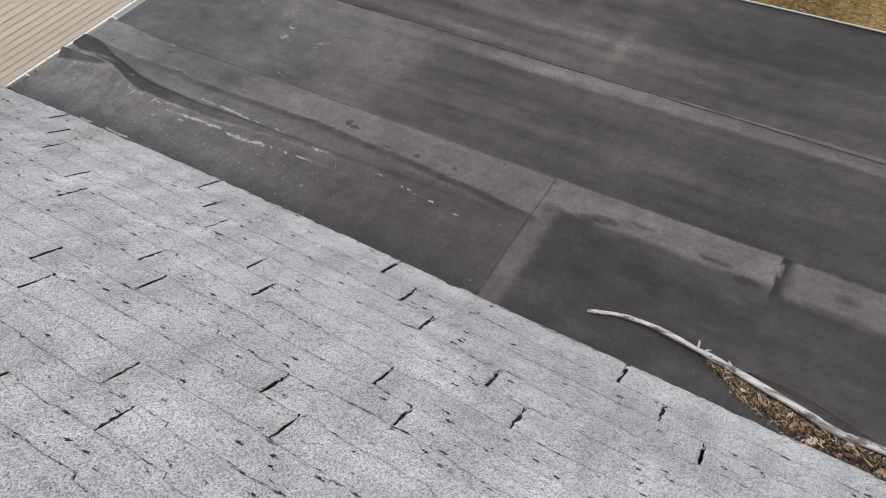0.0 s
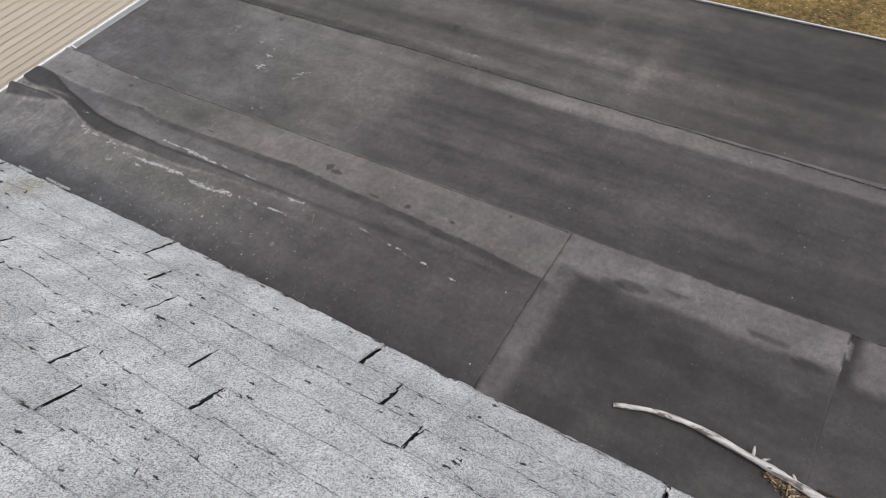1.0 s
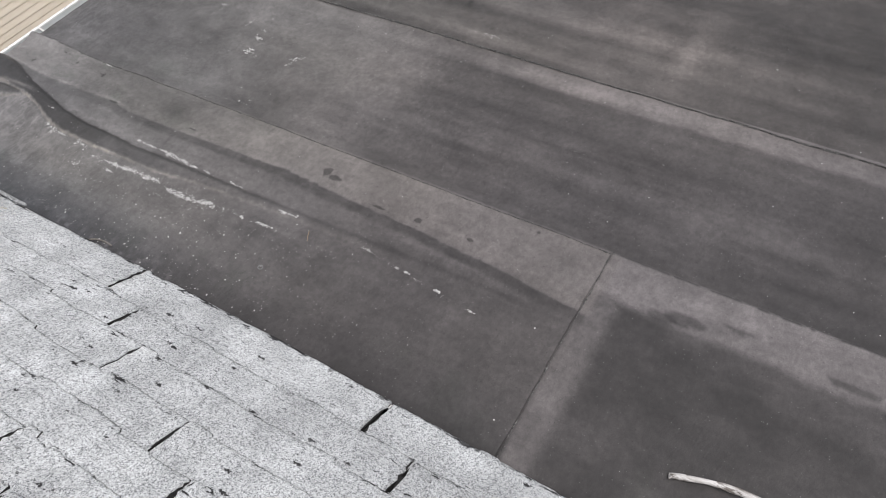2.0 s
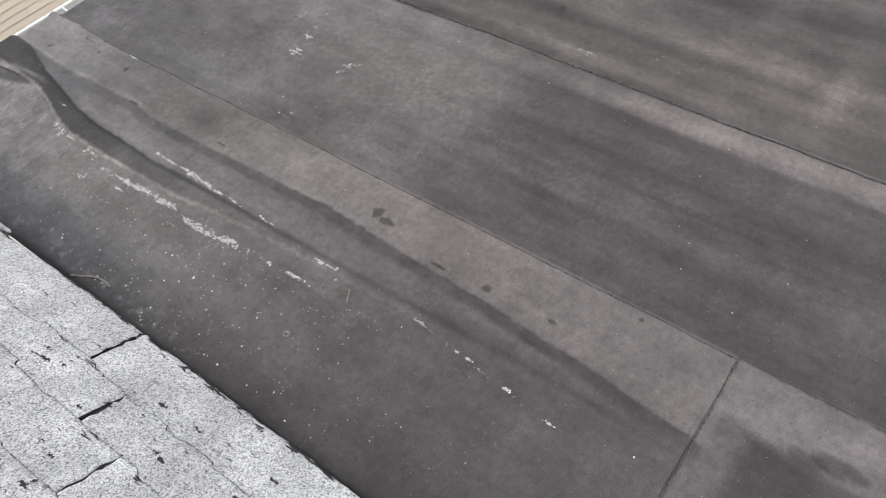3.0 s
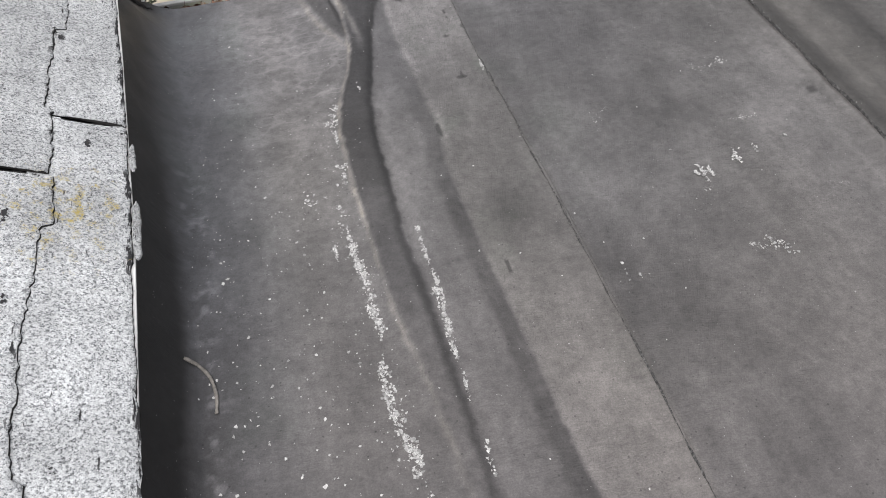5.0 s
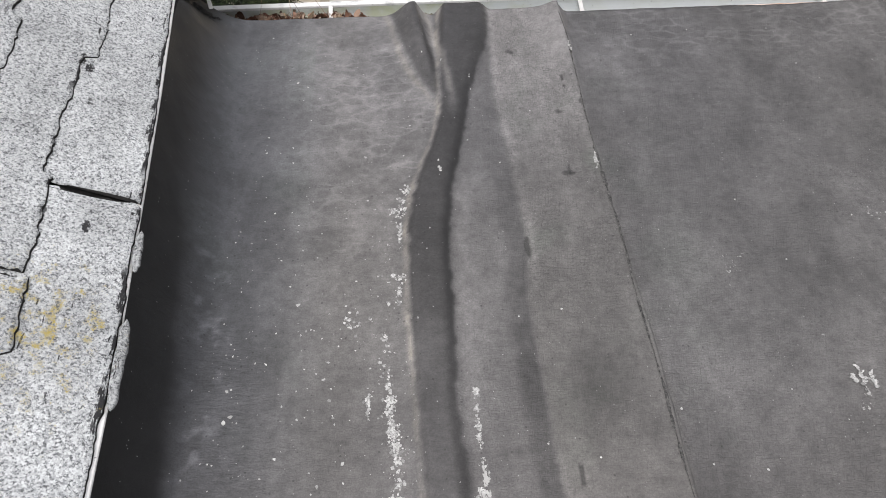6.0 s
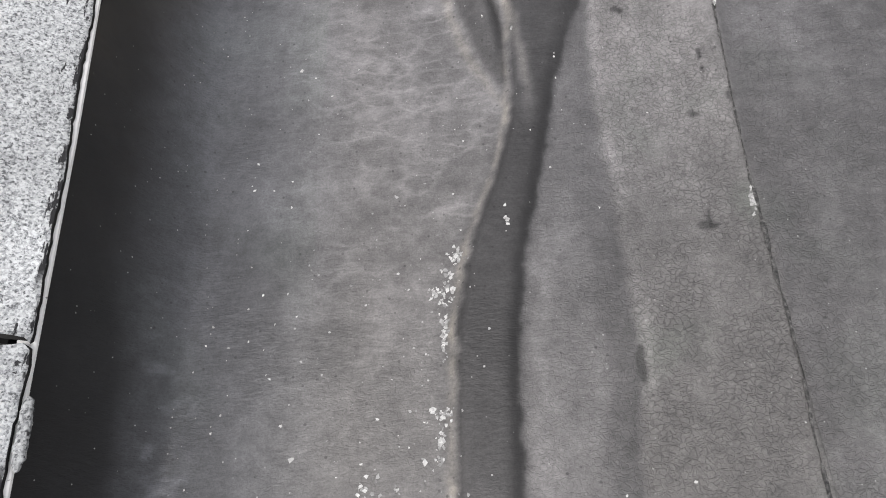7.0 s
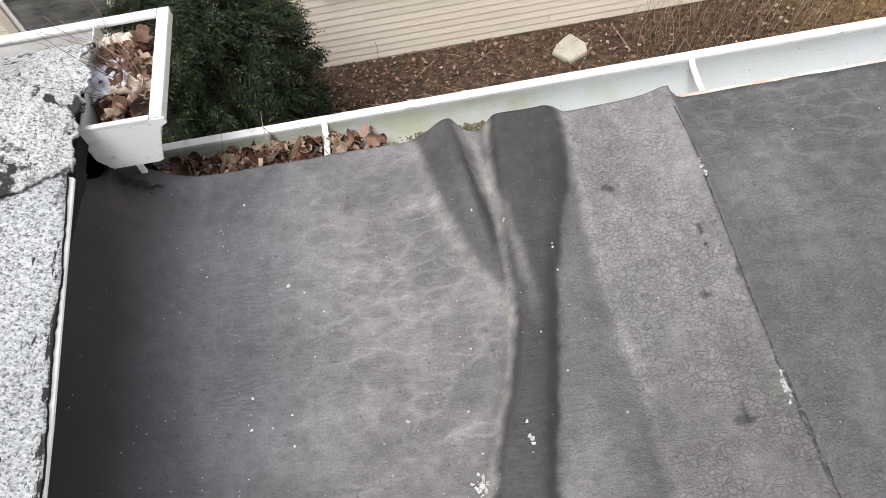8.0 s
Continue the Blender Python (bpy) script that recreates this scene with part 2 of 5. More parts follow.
def make_island(name, stops, scale=90.0, rough=0.8, trans=0.0):
    n = Nodes(name)
    p = n.pos()
    col = n.ramp(n.island(), stops)
    v = n.range(n.noise(p, scale, 3.0), 0.3, 0.7, 0.78, 1.2)
    return n.done(n.mix(1.0, col, n.grey(v), "MULTIPLY"), rough, spec=0.3)


def make_siding():
    n = Nodes("beige_clapboard_paint")
    p = n.pos()
    a = n.noise(n.map(p, (1.2, 6.0, 60.0)), 1.0, 5.0, 0.6)
    col = n.mix(n.range(a, 0.3, 0.7), (0.71, 0.645, 0.54), (0.765, 0.7, 0.595))
    col = n.mix(1.0, col, n.grey(n.range(n.rand(), 0.0, 1.0, 0.95, 1.04)), "MULTIPLY")
    return n.done(col, 0.55, n.bump(a, 0.2, 0.003))


def make_ground():
    n = Nodes("lawn_and_leaf_litter")
    p = n.pos()
    sep = n.node("ShaderNodeSeparateXYZ", 0, (), Vector=p)
    fine = n.noise(p, 12.0, 8.0, 0.78)
    big = n.noise(p, 0.7, 4.0)
    grass = n.ramp(n.math("ADD", n.math("MULTIPLY", fine, 0.75), n.math("MULTIPLY", big, 0.25)),
                   [(0.36, (0.05, 0.04, 0.014)), (0.47, (0.16, 0.115, 0.042)), (0.57, (0.28, 0.195, 0.08)), (0.66, (0.44, 0.34, 0.18))])
    leafy = n.range(n.voronoi(p, 9.0), 0.16, 0.24, 1.0, 0.0)
    grass = n.mix(n.math("MULTIPLY", leafy, n.range(n.noise(p, 5.0), 0.45, 0.55)), grass, (0.42, 0.3, 0.17))
    soil = n.ramp(fine, [(0.3, (0.025, 0.018, 0.013)), (0.5, (0.085, 0.058, 0.04)), (0.66, (0.18, 0.125, 0.09))])
    f = n.math("ADD", n.range(sep, 3.4, 5.6), n.math("MULTIPLY", n.math("SUBTRACT", big, 0.5), 0.8), clamp=True)
    return n.done(n.mix(f, soil, grass), 0.95, n.bump(fine, 0.9, 0.05), spec=0.15)


def make_wood():
    n = Nodes("bleached_bare_wood")
    p = n.pos()
    g = n.noise(n.map(p, (60.0, 7.0, 60.0)), 1.0, 6.0, 0.65)
    col = n.ramp(g, [(0.34, (0.13, 0.115, 0.1)), (0.47, (0.4, 0.385, 0.37)), (0.64, (0.62, 0.61, 0.6))])
    bark = n.range(n.noise(n.map(p, (30.0, 9.0, 30.0)), 1.0, 5.0, 0.65), 0.53, 0.58, 0.0, 0.9)
    col = n.mix(bark, col, (0.1, 0.085, 0.072))
    return n.done(col, 0.8, n.bump(g, 0.7, 0.004))


def make_glass():
    n = Nodes("window_glass")
    p = n.pos()
    # mottled grey reflection of sky and branches, put into the pane's colour
    film = n.noise(n.map(p, (3.0, 3.0, 7.0)), 1.0, 5.0, 0.6)
    return n.done(n.mix(n.range(film, 0.35, 0.65), (0.06, 0.065, 0.066), (0.19, 0.195, 0.19)), 0.12, spec=0.6)


MEMBRANE, BEAD = make_membrane(), make_bead()
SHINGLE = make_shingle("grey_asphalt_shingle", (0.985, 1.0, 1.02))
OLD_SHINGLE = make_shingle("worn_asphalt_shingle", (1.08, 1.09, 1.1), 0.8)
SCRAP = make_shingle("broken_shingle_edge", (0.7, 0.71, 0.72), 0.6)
FELT = make_plain("black_roofing_felt", (0.006, 0.006, 0.006), (0.014, 0.014, 0.014), 80.0, 0.95)
CUT = make_plain("asphalt_cut_edge", (0.008, 0.008, 0.008), (0.024, 0.023, 0.022), 90.0, 0.9)
# black flashing made darker still: shade under the eave is in this colour
BLACK = make_plain("shaded_black_flashing", (0.004, 0.004, 0.005), (0.01, 0.01, 0.011), 30.0, 0.9, 0.4, 0.004, 0.1)
WHITE = make_paint("white_gutter_paint", (0.62, 0.62, 0.605), (0.33, 0.325, 0.3), 0.15)
SMUDGED = make_paint("smudged_white_paint", (0.66, 0.66, 0.65), (0.27, 0.275, 0.29), 0.1, 0.0, 0.42, (26.0, 34.0, 30.0))
INNER = make_paint("stained_gutter_inside", (0.47, 0.495, 0.5), (0.34, 0.36, 0.34), 0.08, 0.65, 0.3)
TRIM = make_paint("white_edge_metal", (0.82, 0.82, 0.8), (0.55, 0.53, 0.48), 0.0)
RUSTY = make_plain("peeling_paint_and_bare_wood", (0.72, 0.7, 0.66), (0.42, 0.2, 0.1), 16.0, 0.7)
BOARD, GROUND_MAT, WOOD, GLASS = make_siding(), make_ground(), make_wood(), make_glass()
CASING = make_paint("beige_casing_paint", (0.6, 0.54, 0.46), (0.5, 0.44, 0.36), 0.0, 0.0, 0.5)
DRY_LEAF = make_island("dead_oak_leaves", [(0.0, (0.03, 0.016, 0.012)), (0.35, (0.1, 0.046, 0.031)), (0.62, (0.2, 0.105, 0.07)),
                                          (0.82, (0.33, 0.225, 0.165)), (1.0, (0.56, 0.48, 0.4))], 60.0, 0.6)
def make_big_leaf():
    n = Nodes("curled_oak_leaf")
    p = n.pos()
    col = n.ramp(n.rand(), [(0.0, (0.08, 0.042, 0.03)), (0.45, (0.18, 0.108, 0.074)), (0.8, (0.33, 0.25, 0.19)), (1.0, (0.56, 0.49, 0.41))])
    v = n.range(n.noise(p, 110.0, 5.0, 0.7), 0.3, 0.7, 0.6, 1.3)
    return n.done(n.mix(1.0, col, n.grey(v), "MULTIPLY"), 0.65, n.bump(n.noise(p, 160.0, 4.0), 0.5, 0.002), spec=0.3)


BIG_LEAF = make_big_leaf()
CHIPS = make_island("needles_and_bark_bits", [(0.0, (0.03, 0.02, 0.013)), (0.45, (0.12, 0.082, 0.05)), (0.8, (0.28, 0.21, 0.13)), (1.0, (0.46, 0.38, 0.27))], 80.0)
NEEDLES = make_island("evergreen_needles", [(0.0, (0.003, 0.005, 0.002)), (0.5, (0.008, 0.014, 0.005)), (0.84, (0.02, 0.034, 0.01)), (1.0, (0.07, 0.088, 0.03))], 10.0, 0.6)
BARK = make_plain("dark_bark", (0.03, 0.022, 0.016), (0.08, 0.06, 0.045), 20.0, 0.9)
STRAW = make_island("dry_stems", [(0.0, (0.13, 0.075, 0.045)), (0.55, (0.3, 0.21, 0.135)), (1.0, (0.56, 0.47, 0.36))], 40.0)
BROWN_STEM = make_island("brown_weed_stems", [(0.0, (0.05, 0.028, 0.022)), (0.5, (0.17, 0.1, 0.075)), (1.0, (0.4, 0.31, 0.25))], 40.0)
FLAKE = make_island("white_paint_flakes", [(0.0, (0.18, 0.18, 0.176)), (0.5, (0.34, 0.34, 0.33)), (1.0, (0.52, 0.52, 0.505))], 200.0)
STONE = make_plain("pale_stone", (0.34, 0.315, 0.26), (0.45, 0.42, 0.35), 9.0, 0.85)
MOSS = make_plain("green_moss", (0.08, 0.07, 0.04), (0.27, 0.25, 0.15), 70.0, 0.95, 1.0, 0.01)
PAPER = make_plain("white_plastic_scrap", (0.36, 0.37, 0.43), (0.56, 0.57, 0.63), 40.0, 0.5)
WALLPAINT = make_plain("pale_house_wall", (0.5, 0.46, 0.4), (0.56, 0.52, 0.45), 6.0, 0.8)


# ---- builders ----
def mesh_of(name, verts, faces, material, smooth=False):
    me = bpy.data.meshes.new(name)
    me.from_pydata([tuple(map(float, v)) for v in verts], [], faces)
    me.materials.append(material)
    if smooth:
        me.polygons.foreach_set("use_smooth", [True] * len(me.polygons))
    me.update()
    return me


def part(name, data, parent, label=""):
    ob = new(name, data)
    ob.parent = parent
    if label:
        ob["label"] = label
    return ob


def box_data(name, lo, hi, material, bevel=0.0):
    bm = bmesh.new()
    bmesh.ops.create_cube(bm, size=1.0)
    for v in bm.verts:
        v.co = Vector([lo[i] + (v.co[i] + 0.5) * (hi[i] - lo[i]) for i in range(3)])
    if bevel:
        bmesh.ops.bevel(bm, geom=bm.edges[:], offset=bevel, segments=2, affect="EDGES", profile=0.6)
    me = bpy.data.meshes.new(name)
    bm.to_mesh(me)
    bm.free()
    me.materials.append(material)
    return me


def structure(name, label, category, data=None):
    return tagged(new(name, data), label, category, kind="structure")


def extrude(name, outline, frames, material):
    """A closed outline of (a, b) pairs swept through frames: functions of (a, b) giving points."""
    n = len(outline)
    verts = [f(a, b) for f in frames for a, b in outline]
    faces = []
    for k in range(len(frames) - 1):
        for i in range(n):
            j = (i + 1) % n
            faces.append((k * n + i, k * n + j, (k + 1) * n + j, (k + 1) * n + i))
    faces.append(tuple(range(n - 1, -1, -1)))
    faces.append(tuple((len(frames) - 1) * n + i for i in range(n)))
    me = mesh_of(name, verts, faces, material)
    bm = bmesh.new()
    bm.from_mesh(me)
    bmesh.ops.recalc_face_normals(bm, faces=bm.faces[:])
    bm.to_mesh(me)
    bm.free()
    return me


def thick(line, t):
    """A closed outline round an open line of (a, b) points, t thick."""
    left, right = [], []
    for i, (a, b) in enumerate(line):
        p, q = line[max(i - 1, 0)], line[min(i + 1, len(line) - 1)]
        d = Vector((q[0] - p[0], q[1] - p[1])).normalized()
        left.append((a - d.y * t / 2, b + d.x * t / 2))
        right.append((a + d.y * t / 2, b - d.x * t / 2))
    return left + right[::-1]


def tube(name, points, radii, material, sides=8, rough=0.0, seed=0):
    rnd = random.Random(seed)
    verts, faces = [], []
    pts = [Vector(p) for p in points]
    for i, p in enumerate(pts):
        d = (pts[min(i + 1, len(pts) - 1)] - pts[max(i - 1, 0)]).normalized()
        u = d.orthogonal().normalized() if abs(d.z) > 0.9 else d.cross(Vector((0, 0, 1))).normalized()
        w = d.cross(u)
        for k in range(sides):
            a = 2 * math.pi * k / sides
            r = radii[i] * (1 + rough * (rnd.random() - 0.5))
            verts.append(p + u * (r * math.cos(a)) + w * (r * math.sin(a)))
    for i in range(len(pts) - 1):
        for k in range(sides):
            j = (k + 1) % sides
            faces.append((i * sides + k, i * sides + j, (i + 1) * sides + j, (i + 1) * sides + k))
    faces.append(tuple(range(sides - 1, -1, -1)))
    faces.append(tuple((len(pts) - 1) * sides + k for k in range(sides)))
    return mesh_of(name, verts, faces, material, True)


def smooth_line(points, n):
    """n points along a rounded line through a few control points."""
    out = []
    P = [Vector(p) for p in points]
    P = [P[0] * 2 - P[1]] + P + [P[-1] * 2 - P[-2]]
    m = len(P) - 3
    for i in range(n):
        s = i / (n - 1) * m
        k = min(int(s), m - 1)
        t = s - k
        a, b, c, d = P[k:k + 4]
        out.append(0.5 * (2 * b + (c - a) * t + (2 * a - 5 * b + 4 * c - d) * t * t + (3 * b - a - 3 * c + d) * t ** 3))
    return out


# ---- the flat roof: lie of the surface, its dirt and the shade put into its tone ----
def along(y, ys, xs):
    return np.interp(y, ys, xs)


def fold_lines(y):
    left = along(y, (-6.5, -2.6, -1.8, -1.34, -1.19, -1.0, -0.8, -0.63, -0.49, -0.36, -0.28, -0.2, -0.04, 0.1),
                 (0.58, 0.55, 0.522, 0.487, 0.47, 0.459, 0.454, 0.457, 0.478, 0.527, 0.548, 0.553, 0.56, 0.57))
    mid = along(y, (-6.5, -2.6, -1.77, -1.35, -1.0, -0.78, -0.64, -0.52, -0.33, -0.17, -0.1, -0.02, 0.1),
                (0.6, 0.57, 0.545, 0.536, 0.527, 0.529, 0.534, 0.548, 0.588, 0.624, 0.65, 0.674, 0.684))
    right = along(y, (-6.5, -3.02, -2.7, -2.18, -1.7, -1.24, -0.8, -0.69, -0.6, -0.37, -0.19, 0.1),
                  (0.66, 0.625, 0.66, 0.69, 0.706, 0.69, 0.675, 0.69, 0.69, 0.678, 0.671, 0.684))
    return left, mid, right


def lie(x, y):
    """Height of the flat roof's surface."""
    x, y = np.asarray(x, float), np.asarray(y, float)
    left, mid, right = fold_lines(y)
    h = -FALL * y + 0.025 * step(-0.5, 0.02, y)
    h = h + 0.006 * (fbm(x * 2.2, y * 1.6, 3) - 0.5) + 0.0022 * (fbm(x * 9, y * 11, 5) - 0.5)
    # the short fold at the gutter
    ca = along(y, (-0.3, -0.16, -0.06, 0.1), (0.545, 0.528, 0.513, 0.497))
    d = x - ca
    amp = 0.044 * step(-0.34, 0.08, y)
    h = h + amp * np.where(d < 0, np.exp(-(d / 0.042) ** 2), np.exp(-(d / 0.02) ** 2))
    # the long fold
    amp = along(y, (-6.5, -3.0, -2.2, -1.5, -0.8, -0.35, -0.1, 0.1), (0.0, 0.0, 0.005, 0.009, 0.014, 0.018, 0.026, 0.034))
    prof = step(-0.022, 0.012, x - left) * (1 - 0.55 * step(-0.02, 0.03, x - mid)) * (1 - step(-0.03, 0.05, x - right))
    h = h + amp * prof
    h = h - 0.004 * bump1(x, mid + 0.012, 0.012) * step(-2.4, -1.2, y)
    # the lap standing off at the gutter
    lift = step(-0.45, 0.1, y) * step(0.64, 0.74, x) * (1 - step(0.872, 0.9, x))
    h = h + lift * (0.008 + 0.018 * bump1(x, 0.868, 0.03))
    # a low swell along the second lap
    h = h + 0.008 * bump1(x, 1.76, 0.04) * step(-2.3, -1.6, y)
    # turned up in a long curve under the eave
    eave = along(y, EAVE_Y, EAVE_X)
    top = 0.186 + 0.0153 * y - 0.025 * step(-0.5, 0.02, y) - PITCH * eave
    wide = along(y, (-2.0, -1.2, -0.8, -0.45, -0.2), (0.05, 0.062, 0.09, 0.12, 0.13))
    top = top * (1 - 0.5 * step(-0.05, 0.06, y))
    return h + top * np.clip((wide - (x - eave)) / (wide + 0.012), 0, 1.02) ** along(y, (-1.2, -0.5), (1.7, 2.0))


def dirt(x, y):
    """Tone (reflectance, with some light and shade of eave and folds put in), warmth, cracking, chalk, tide marks and
    algae of the surface.
    """
    left, mid, right = fold_lines(y)
    wx = x + 0.014 * (fbm(x * 14, y * 5, 21) - 0.5) + 0.012 * (fbm(x * 30, y * 42, 22, 3) - 0.5)
    big = fbm(x * 1.3, y * 0.9, 31, 3)
    streak = fbm(x * 9, y * 0.8, 32, 4)
    tone = 0.082 + 0.03 * (big - 0.5) + 0.035 * (streak - 0.5)
    warm = np.clip(0.45 + 1.6 * (fbm(x * 1.1, y * 0.7, 33, 3) - 0.5), 0, 1)
    # cleaner where it turns up under the eave, blackened further for the eave's shade
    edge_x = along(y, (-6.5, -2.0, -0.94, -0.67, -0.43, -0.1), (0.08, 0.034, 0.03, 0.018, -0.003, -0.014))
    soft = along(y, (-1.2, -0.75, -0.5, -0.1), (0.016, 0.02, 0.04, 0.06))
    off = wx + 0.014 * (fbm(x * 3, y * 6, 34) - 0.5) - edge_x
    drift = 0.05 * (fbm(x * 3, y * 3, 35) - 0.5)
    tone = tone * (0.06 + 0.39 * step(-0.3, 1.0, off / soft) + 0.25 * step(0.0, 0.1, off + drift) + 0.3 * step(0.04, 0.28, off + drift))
    tone = tone + 0.06 * bump1(off, 0.055, 0.03) * step(0.52, 0.75, fbm(x * 38, y * 38, 36, 4)) * step(-1.9, -1.5, y) * (1 - step(-0.75, -0.5, y))
    # silted run beside the fold
    silt = step(0.12, 0.3, wx) * (1 - step(-0.04, 0.0, wx - left)) * step(-2.0, -0.7, y)
    tone = tone + 0.026 * silt
    tone = tone * np.where(x < left, along(y, (-0.9, -0.6, -0.45, -0.25, -0.08), (1.0, 0.91, 0.91, 1.0, 1.14)), 1.0)
    crust = step(0.46, 0.72, fbm(x * 8, y * 19, 37, 5)) * silt * step(-1.1, -0.35, y)
    tone = tone + 0.032 * crust
    warm = np.clip(0.7 * warm + 0.2 * silt, 0, 1)
    # darker, browner stretch further up the roof
    up = (1 - step(-2.5, -1.3, y)) * (1 - step(0.56, 0.64, wx)) * (1 - step(-0.02, 0.02, -2.99 - y))
    tone = tone * (1 - 0.36 * up)
    # crest of the fold: dust, and its lit left slope lightened in the tone
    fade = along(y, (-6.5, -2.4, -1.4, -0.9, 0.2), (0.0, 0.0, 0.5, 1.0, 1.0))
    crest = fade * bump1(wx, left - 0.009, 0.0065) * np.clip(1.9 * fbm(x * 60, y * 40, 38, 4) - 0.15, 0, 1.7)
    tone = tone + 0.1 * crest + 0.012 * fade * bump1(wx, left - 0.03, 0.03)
    # dark face of the long fold, its tone falling from crest to groove
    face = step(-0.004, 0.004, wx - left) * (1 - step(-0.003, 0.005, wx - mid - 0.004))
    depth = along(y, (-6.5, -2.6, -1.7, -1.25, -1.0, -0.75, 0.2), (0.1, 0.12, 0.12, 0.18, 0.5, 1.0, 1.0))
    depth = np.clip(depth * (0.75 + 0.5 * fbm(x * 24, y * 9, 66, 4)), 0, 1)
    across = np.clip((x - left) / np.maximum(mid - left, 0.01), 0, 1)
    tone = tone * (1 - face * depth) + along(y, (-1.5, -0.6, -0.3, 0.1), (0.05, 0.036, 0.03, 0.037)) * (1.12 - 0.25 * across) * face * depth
    band = step(-0.003, 0.005, wx - mid - 0.004) * (1 - step(-0.008, 0.008, wx - right))
    tone = tone + 0.022 * band * step(-1.6, -0.9, y)
    tone = tone * (1 - band * along(y, (-6.5, -0.65, -0.3, -0.2, -0.13, -0.04, 0.1), (0.06, 0.0, 0.02, 0.06, 0.1, 0.1, 0.1)))
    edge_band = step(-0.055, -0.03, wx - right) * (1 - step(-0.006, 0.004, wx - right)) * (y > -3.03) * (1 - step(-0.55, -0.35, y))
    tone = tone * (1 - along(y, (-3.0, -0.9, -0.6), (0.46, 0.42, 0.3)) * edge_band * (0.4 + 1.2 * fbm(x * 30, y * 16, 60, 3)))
    # dark crease along the fold's groove, put into the tone
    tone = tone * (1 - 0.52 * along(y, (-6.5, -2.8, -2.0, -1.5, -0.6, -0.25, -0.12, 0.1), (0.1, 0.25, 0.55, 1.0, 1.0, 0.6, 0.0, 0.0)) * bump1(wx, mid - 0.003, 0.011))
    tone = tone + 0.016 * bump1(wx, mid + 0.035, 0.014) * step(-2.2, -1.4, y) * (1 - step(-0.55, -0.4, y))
    # dusty lap strips
    lap = along(y, (-0.9, -0.45, -0.1, 0.1), (0.9, 0.888, 0.878, 0.868))
    strip = step(-0.008, 0.01, wx - right) * (1 - step(-0.002, 0.006, x - lap)) * (y > -3.03)
    tone = tone * (1 - strip) + strip * (0.136 + 0.035 * (big - 0.5) + 0.035 * (streak - 0.5) + 0.042 * step(-0.4, -0.05, y) + 0.04 * bump1(wx, right + 0.012, 0.01) * step(-0.9, -0.6, y))
    tone = tone - 0.022 * strip * np.exp(-((x - 0.805) ** 2 + ((y + 0.98) / 1.3) ** 2) / 0.005) * 1.1
    tone = tone - 0.03 * strip * (1 - step(-2.2, -1.3, y))
    tone = tone - 0.035 * strip * step(-1.5, -1.0, y) * (1 - step(-0.5, -0.3, y))
    # short fold: cleaner dark rubber, with its shaded side put into the tone
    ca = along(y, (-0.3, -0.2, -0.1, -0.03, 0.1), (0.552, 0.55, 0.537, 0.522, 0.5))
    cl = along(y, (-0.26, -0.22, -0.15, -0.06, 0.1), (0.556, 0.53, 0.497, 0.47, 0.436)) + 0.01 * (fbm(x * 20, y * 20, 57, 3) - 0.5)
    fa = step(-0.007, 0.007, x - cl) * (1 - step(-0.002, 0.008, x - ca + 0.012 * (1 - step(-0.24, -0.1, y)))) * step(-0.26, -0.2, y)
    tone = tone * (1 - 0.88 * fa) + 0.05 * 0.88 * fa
    # narrow shadow line along the fold's right edge, painted as darker tone
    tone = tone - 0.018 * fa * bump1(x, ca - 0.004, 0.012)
    # dusty crest on the left, pale strip on the right
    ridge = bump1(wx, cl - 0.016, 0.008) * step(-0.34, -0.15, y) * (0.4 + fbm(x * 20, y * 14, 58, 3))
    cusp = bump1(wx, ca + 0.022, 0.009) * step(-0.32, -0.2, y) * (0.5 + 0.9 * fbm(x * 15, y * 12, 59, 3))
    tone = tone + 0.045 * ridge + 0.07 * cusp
    # the cut-in patch
    pat = (y < -3.01) & (y > -4.05) & (x < 0.91)
    inner = 0.035 + 0.03 * (fbm(x * 4, y * 2, 41) - 0.5) + 0.03 * (fbm(x * 13, y * 7, 64, 5) - 0.5)
    edge = np.maximum(0.7 * step(-3.12, -3.06, y), step(0.69, 0.74, wx + 0.03 * (fbm(x * 3, y * 4, 42) - 0.5)))
    pt = inner + 0.068 * edge * (0.75 + 0.5 * fbm(x * 6, y * 3, 43))
    for cx, cy, rx, ry in ((0.752, -3.29, 0.026, 0.07), (0.73, -3.22, 0.02, 0.05), (0.75, -3.8, 0.018, 0.07), (0.7, -3.95, 0.02, 0.05), (0.79, -3.45, 0.012, 0.05)):
        blot = ((x - cx) / rx) ** 2 + ((y - cy) / ry) ** 2 + 2.2 * (fbm(x * 22, y * 14, 44) - 0.5)
        pt = pt * (1 - 0.52 * (1 - step(0.6, 1.2, blot)))
    warm = 0.5 * np.clip(warm + 0.3 * strip, 0, 1) * np.where(y > -3.0, 0.15 + 0.85 * step(0.02, 0.3, x), 1.0)
    warm = np.clip(warm + 0.5 * crest + 0.45 * ridge + 0.3 * cusp, 0, 1)
    tone = np.where(pat, pt, tone)
    # beyond the patch
    far = (y <= -4.05) & (x < 0.91)
    ft = 0.031 + 0.03 * (streak - 0.5) + 0.066 * step(0.67, 0.7, wx) * (1 - step(-4.1, -4.075, y + 0.02 * (fbm(x * 8, y * 8, 45) - 0.5)))
    ft = ft * (1 - 0.68 * bump1(x, 0.79, 0.026) * bump1(y, -4.33, 0.05)) * (1 - 0.62 * bump1(x, 0.695, 0.012) * bump1(y, -4.3, 0.15))
